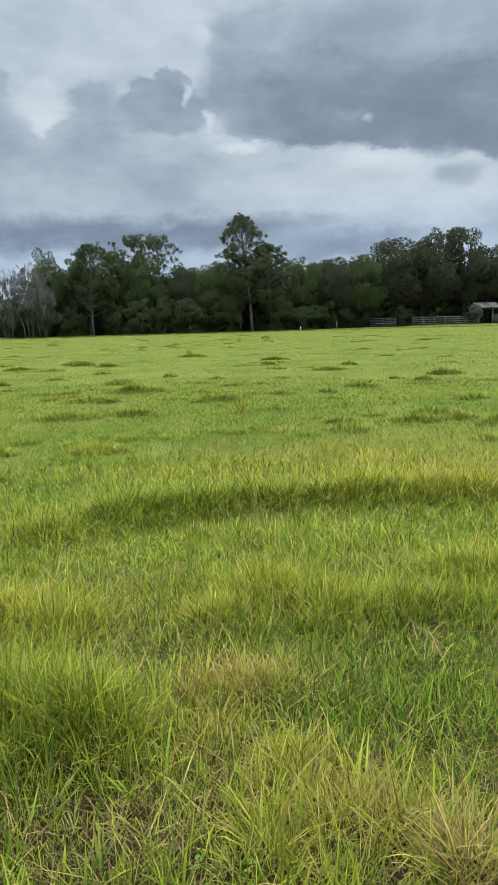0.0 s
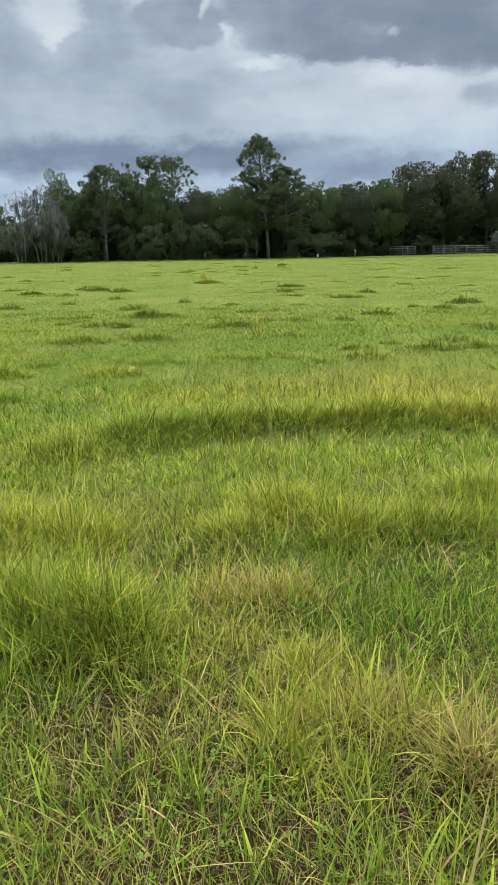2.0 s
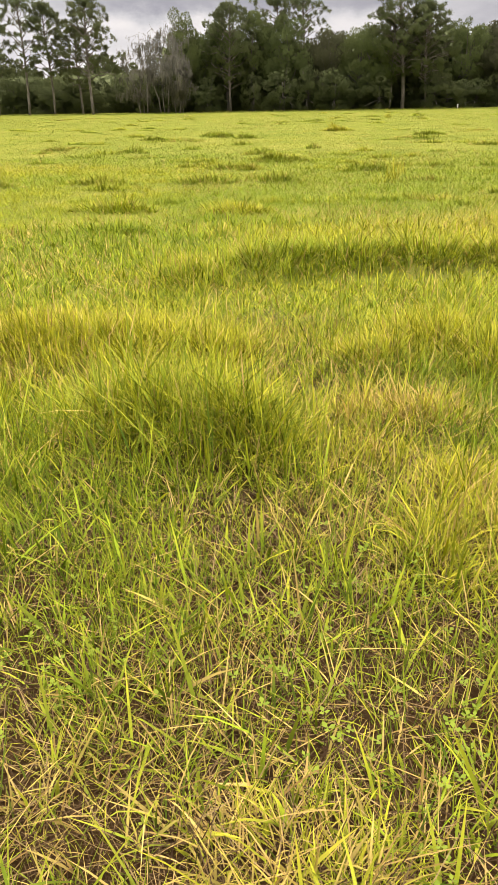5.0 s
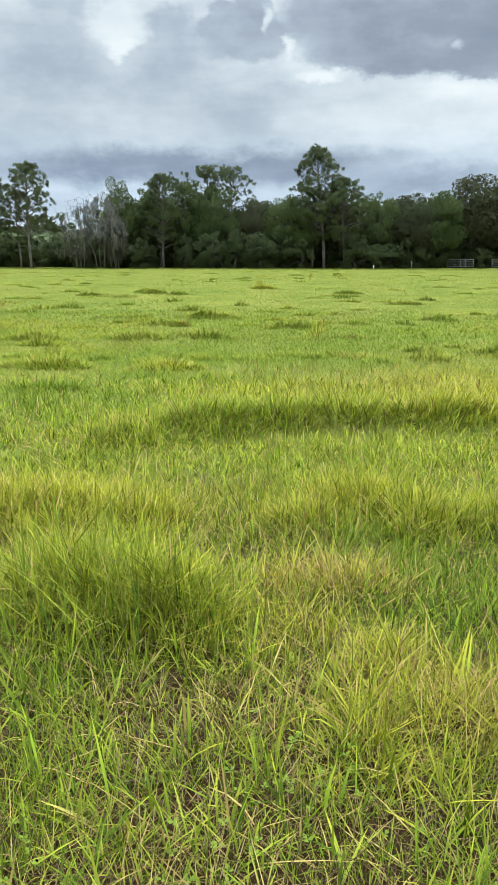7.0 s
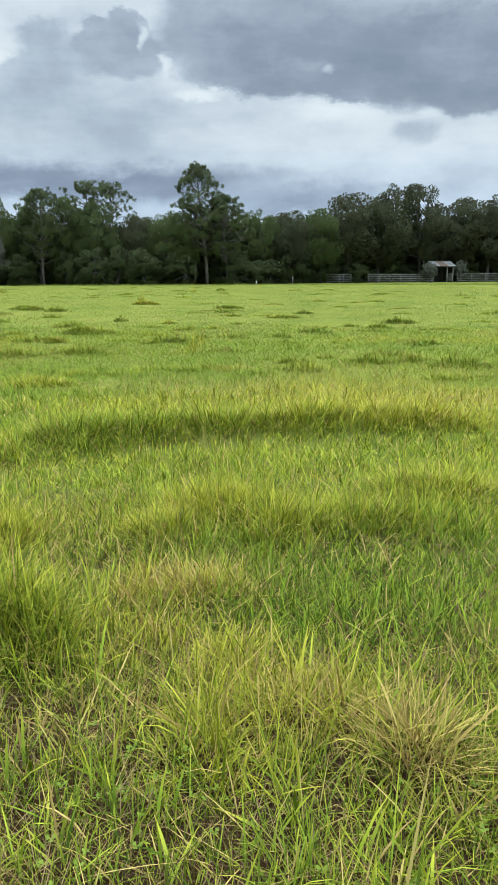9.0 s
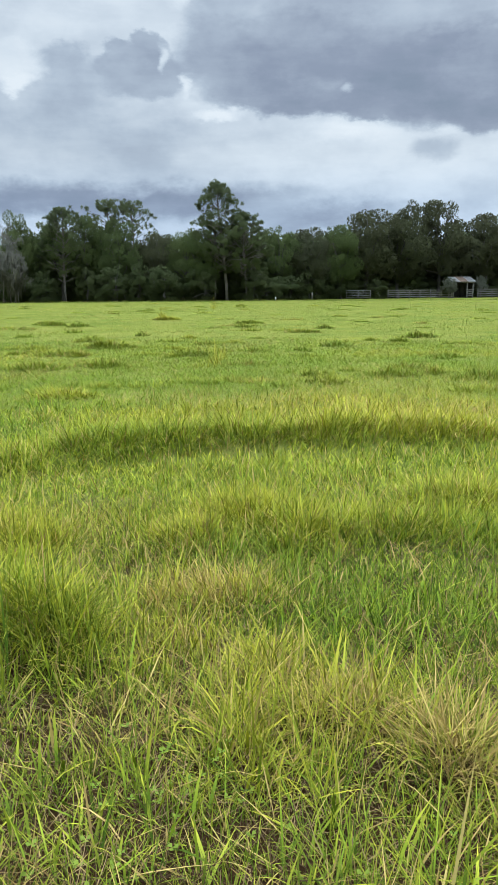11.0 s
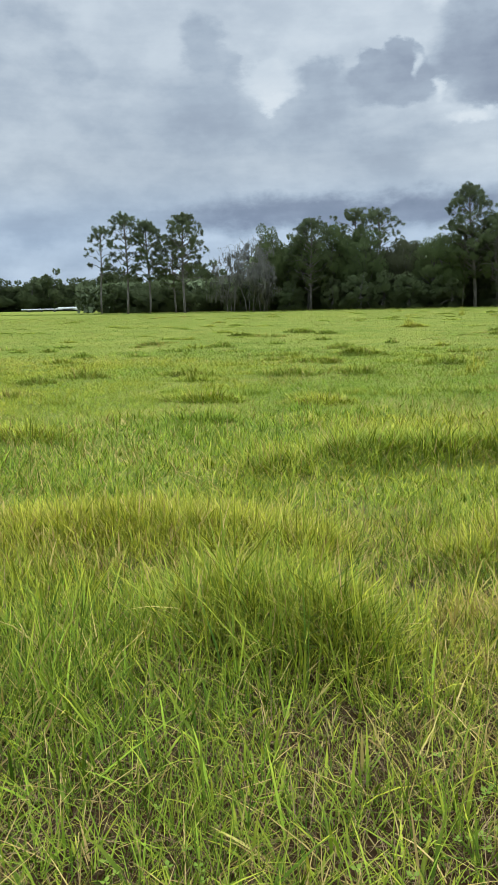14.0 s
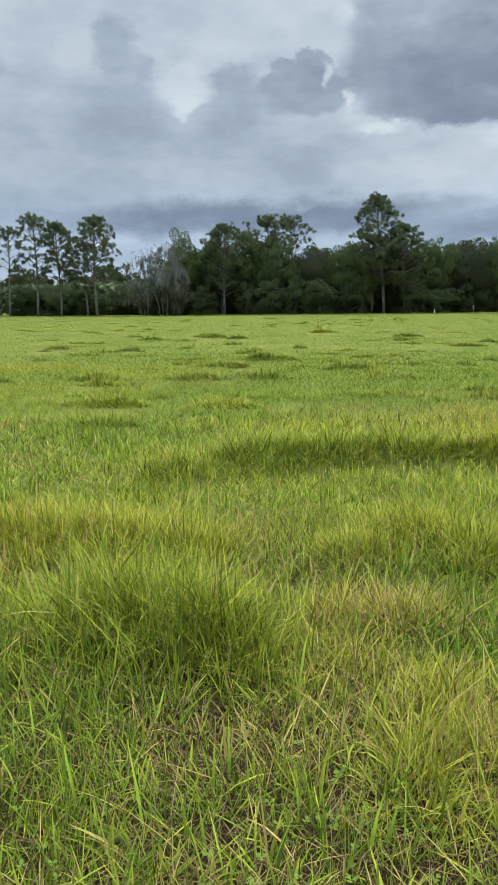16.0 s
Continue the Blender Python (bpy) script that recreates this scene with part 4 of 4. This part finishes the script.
for k in range(60):
    x = -178 + k * 2.0 + rng.normal(0, 0.8)
    plant("far", x, 166 + 12 * rng.random(), 8.0 + 3.4 * rng.random() ** 2, 6 + 3 * rng.random(), rng.random() * 360)
for k in range(14):
    plant("oak", 54 + k * 5 + rng.normal(0, 1), 124 + 4 * rng.random(), 11 + 3 * rng.random(), 8 + 2 * rng.random(), rng.random() * 360)
def deep_wood():
    """The close foliage inside the wood, behind its edge."""
    rng = np.random.default_rng(9)
    soup = Soup()
    for x0, x1, y0, y1, high, count in ((-38, 4, 112, 120, 8.0, 11000), (0, 110, 128, 138, 9.5, 26000), (0, 26, 120, 128, 8.5, 7000), (-72, -36, 118, 126, 4.6, 7000), (-200, -70, 182, 192, 6.0, 16000)):
        spots = np.stack([x0 + (x1 - x0) * rng.random(count), y0 + (y1 - y0) * rng.random(count), high * rng.random(count) ** 0.8], 1)
        spots[:, 2] *= 0.75 + 0.5 * lumps(spots[:, 0], spots[:, 1], 5.0, 12, 2)
        leaf_sprays(soup, spots, 1.0, rng)
    tagged(part("undergrowth", soup, DEEP_LEAVES, None, "dense dark green foliage inside the wood"), category="undergrowth", kind="stuff")


deep_wood()
plant("grey", 29.7, 113.6, 3.3, 2.7, 20)
plant("grey", 36.3, 119.5, 3.7, 2.4, 200)


# ---------- fence, gate, shed, posts, trailer ----------
def rail_fence(x0, x1, y, high, rails, gap, label):
    fence = tagged(new("rail_fence"), label, "fence")
    z = float(rise(np.array([(x0 + x1) / 2]), np.array([float(y)]))[0])
    fence.location = (x0, y, z)
    rng = np.random.default_rng(int(abs(x0) * 10))
    count = int(round((x1 - x0) / gap))
    for k in range(count + 1):
        at, tall = k * gap, high * (0.97 + 0.08 * rng.random())
        part("post", Soup().box((at - 0.06, -0.06, -0.3), (at + 0.06, 0.06, tall), 0.015), FENCE_WOOD, fence)
    for k in range(rails):
        at = high * (0.22 + 0.74 * k / (rails - 1))
        part("rail", Soup().box((-0.15, -0.11, at - 0.05), (count * gap + 0.15, -0.072, at + 0.05), 0.01), FENCE_WOOD, fence)
    return fence


rail_fence(20.8, 30.4, 114.5, 1.28, 4, 1.6, "weathered grey four-rail wooden paddock fence")
rail_fence(35.4, 58.0, 118.0, 1.35, 4, 2.2, "weathered grey four-rail wooden fence beyond the shed")


def panel_gate():
    gate = tagged(new("stock_panel"), "pale metal stock panel leaning by the trees", "gate")
    gate.location = (14.2, 112.5, float(rise(np.array([16.0]), np.array([112.5]))[0]))
    for k in range(5):
        at = 0.25 + 0.25 * k
        part("bar", Soup().tube([(0, 0, at), (1.2, 0, at), (2.4, 0, at), (3.6, 0, at)], [0.03] * 4, 6), DULL_METAL, gate)
    for at in (0.0, 1.8, 2.5, 3.6):
        part("upright", Soup().tube([(at, 0, -0.1), (at, 0, 0.6), (at, 0, 1.3)], [0.04] * 3, 6), DULL_METAL, gate)


panel_gate()


def shed():
    ob = tagged(new("run_in_shed"), "open-fronted dark board shed with a patched metal roof", "shed")
    ob.location = (31.6, 118.0, float(rise(np.array([33.0]), np.array([118.0]))[0]))
    for at in (0.0, 2.1, 3.0):
        part("post", Soup().box((at - 0.08, -0.08, -0.2), (at + 0.08, 0.08, 2.45), 0.015), FENCE_WOOD, ob)
    for k in range(11):
        part("back_board", Soup().box((k * 0.27, 2.9, -0.1), (k * 0.27 + 0.262, 2.93, 2.9), 0.005), SHED_WOOD, ob)
    for x in (-0.06, 3.0):
        for k in range(10):
            part("side_board", Soup().box((x, 0.1 + k * 0.28, -0.1), (x + 0.03, 0.1 + k * 0.28 + 0.272, 2.5 + 0.04 * k), 0.005), SHED_WOOD, ob)
    part("front_beam", Soup().box((-0.2, -0.13, 2.3), (3.25, -0.085, 2.48), 0.01), FENCE_WOOD, ob)
    for k in range(6):  # corrugated sheets, the middle ones rusted
        soup, x0 = Soup(), -0.3 + k * 0.61
        u = np.linspace(0, 0.63, 15)
        rows = [np.stack([x0 + u, 0 * u + y, 2.5 + 0.22 * (y + 0.4) + 0.02 * np.sin(u * 46) + dz], 1) for y in (-0.45, 3.2) for dz in (0.0, -0.012)]
        m = len(u)
        f = [t for i in range(m - 1) for a, b in ((0, 2), (3, 1)) for t in ((a * m + i, a * m + i + 1, b * m + i + 1), (a * m + i, b * m + i + 1, b * m + i))]
        part("roof_sheet", soup.add(np.concatenate(rows), f), RUST_METAL if k in (2, 3) else SHEET_METAL, ob)
    for k in range(4):
        part("stall_rail", Soup().box((2.1, 0.0, 0.3 + 0.3 * k), (3.0, 0.04, 0.42 + 0.3 * k), 0.008), FENCE_WOOD, ob)


shed()


def post(x, y, high, pale):
    ob = part("marker_post", Soup().box((-0.06, -0.06, -0.2), (0.06, 0.06, high), 0.015), WHITE_PAINT if pale else FENCE_WOOD, None, ("white-painted" if pale else "grey wooden") + " marker post at the edge of the field")
    tagged(at_ground(ob, x, y), category="post")


post(3.3, 100, 0.6, True)
post(8.6, 106, 1.1, False)


def trailer():
    ob = tagged(new("flatbed_trailer"), "long low white trailer parked before the far wood", "trailer")
    ob.location = (-107.0, 151.0, float(rise(np.array([-99.0]), np.array([151.0]))[0]))
    part("deck", Soup().box((0, 0, 0.45), (11.0, 2.3, 0.72), 0.03), WHITE_PAINT, ob)
    part("body", Soup().box((10.0, 0, 0.35), (16.4, 2.3, 1.02), 0.06), WHITE_PAINT, ob)
    # the body is closed: a black panel paints the shade of an opening
    part("side_opening", Soup().box((11.2, -0.02, 0.42), (14.4, 0.01, 0.66), 0.0), TYRE_AND_SHADE_BLACK, ob, "flat dark panel standing for a shaded opening")
    for at in (2.0, 5.5, 9.0, 15.0):
        wheel = part("wheel", Soup().tube([(at, 0.1, 0.32), (at, 0.2, 0.32), (at, 0.32, 0.32)], [0.34, 0.36, 0.34], 14), TYRE_AND_SHADE_BLACK, ob)
        part("rim", Soup().tube([(at, 0.08, 0.32), (at, 0.095, 0.32)], [0.18, 0.2], 14), DULL_METAL, wheel, "dull steel rim")


trailer()
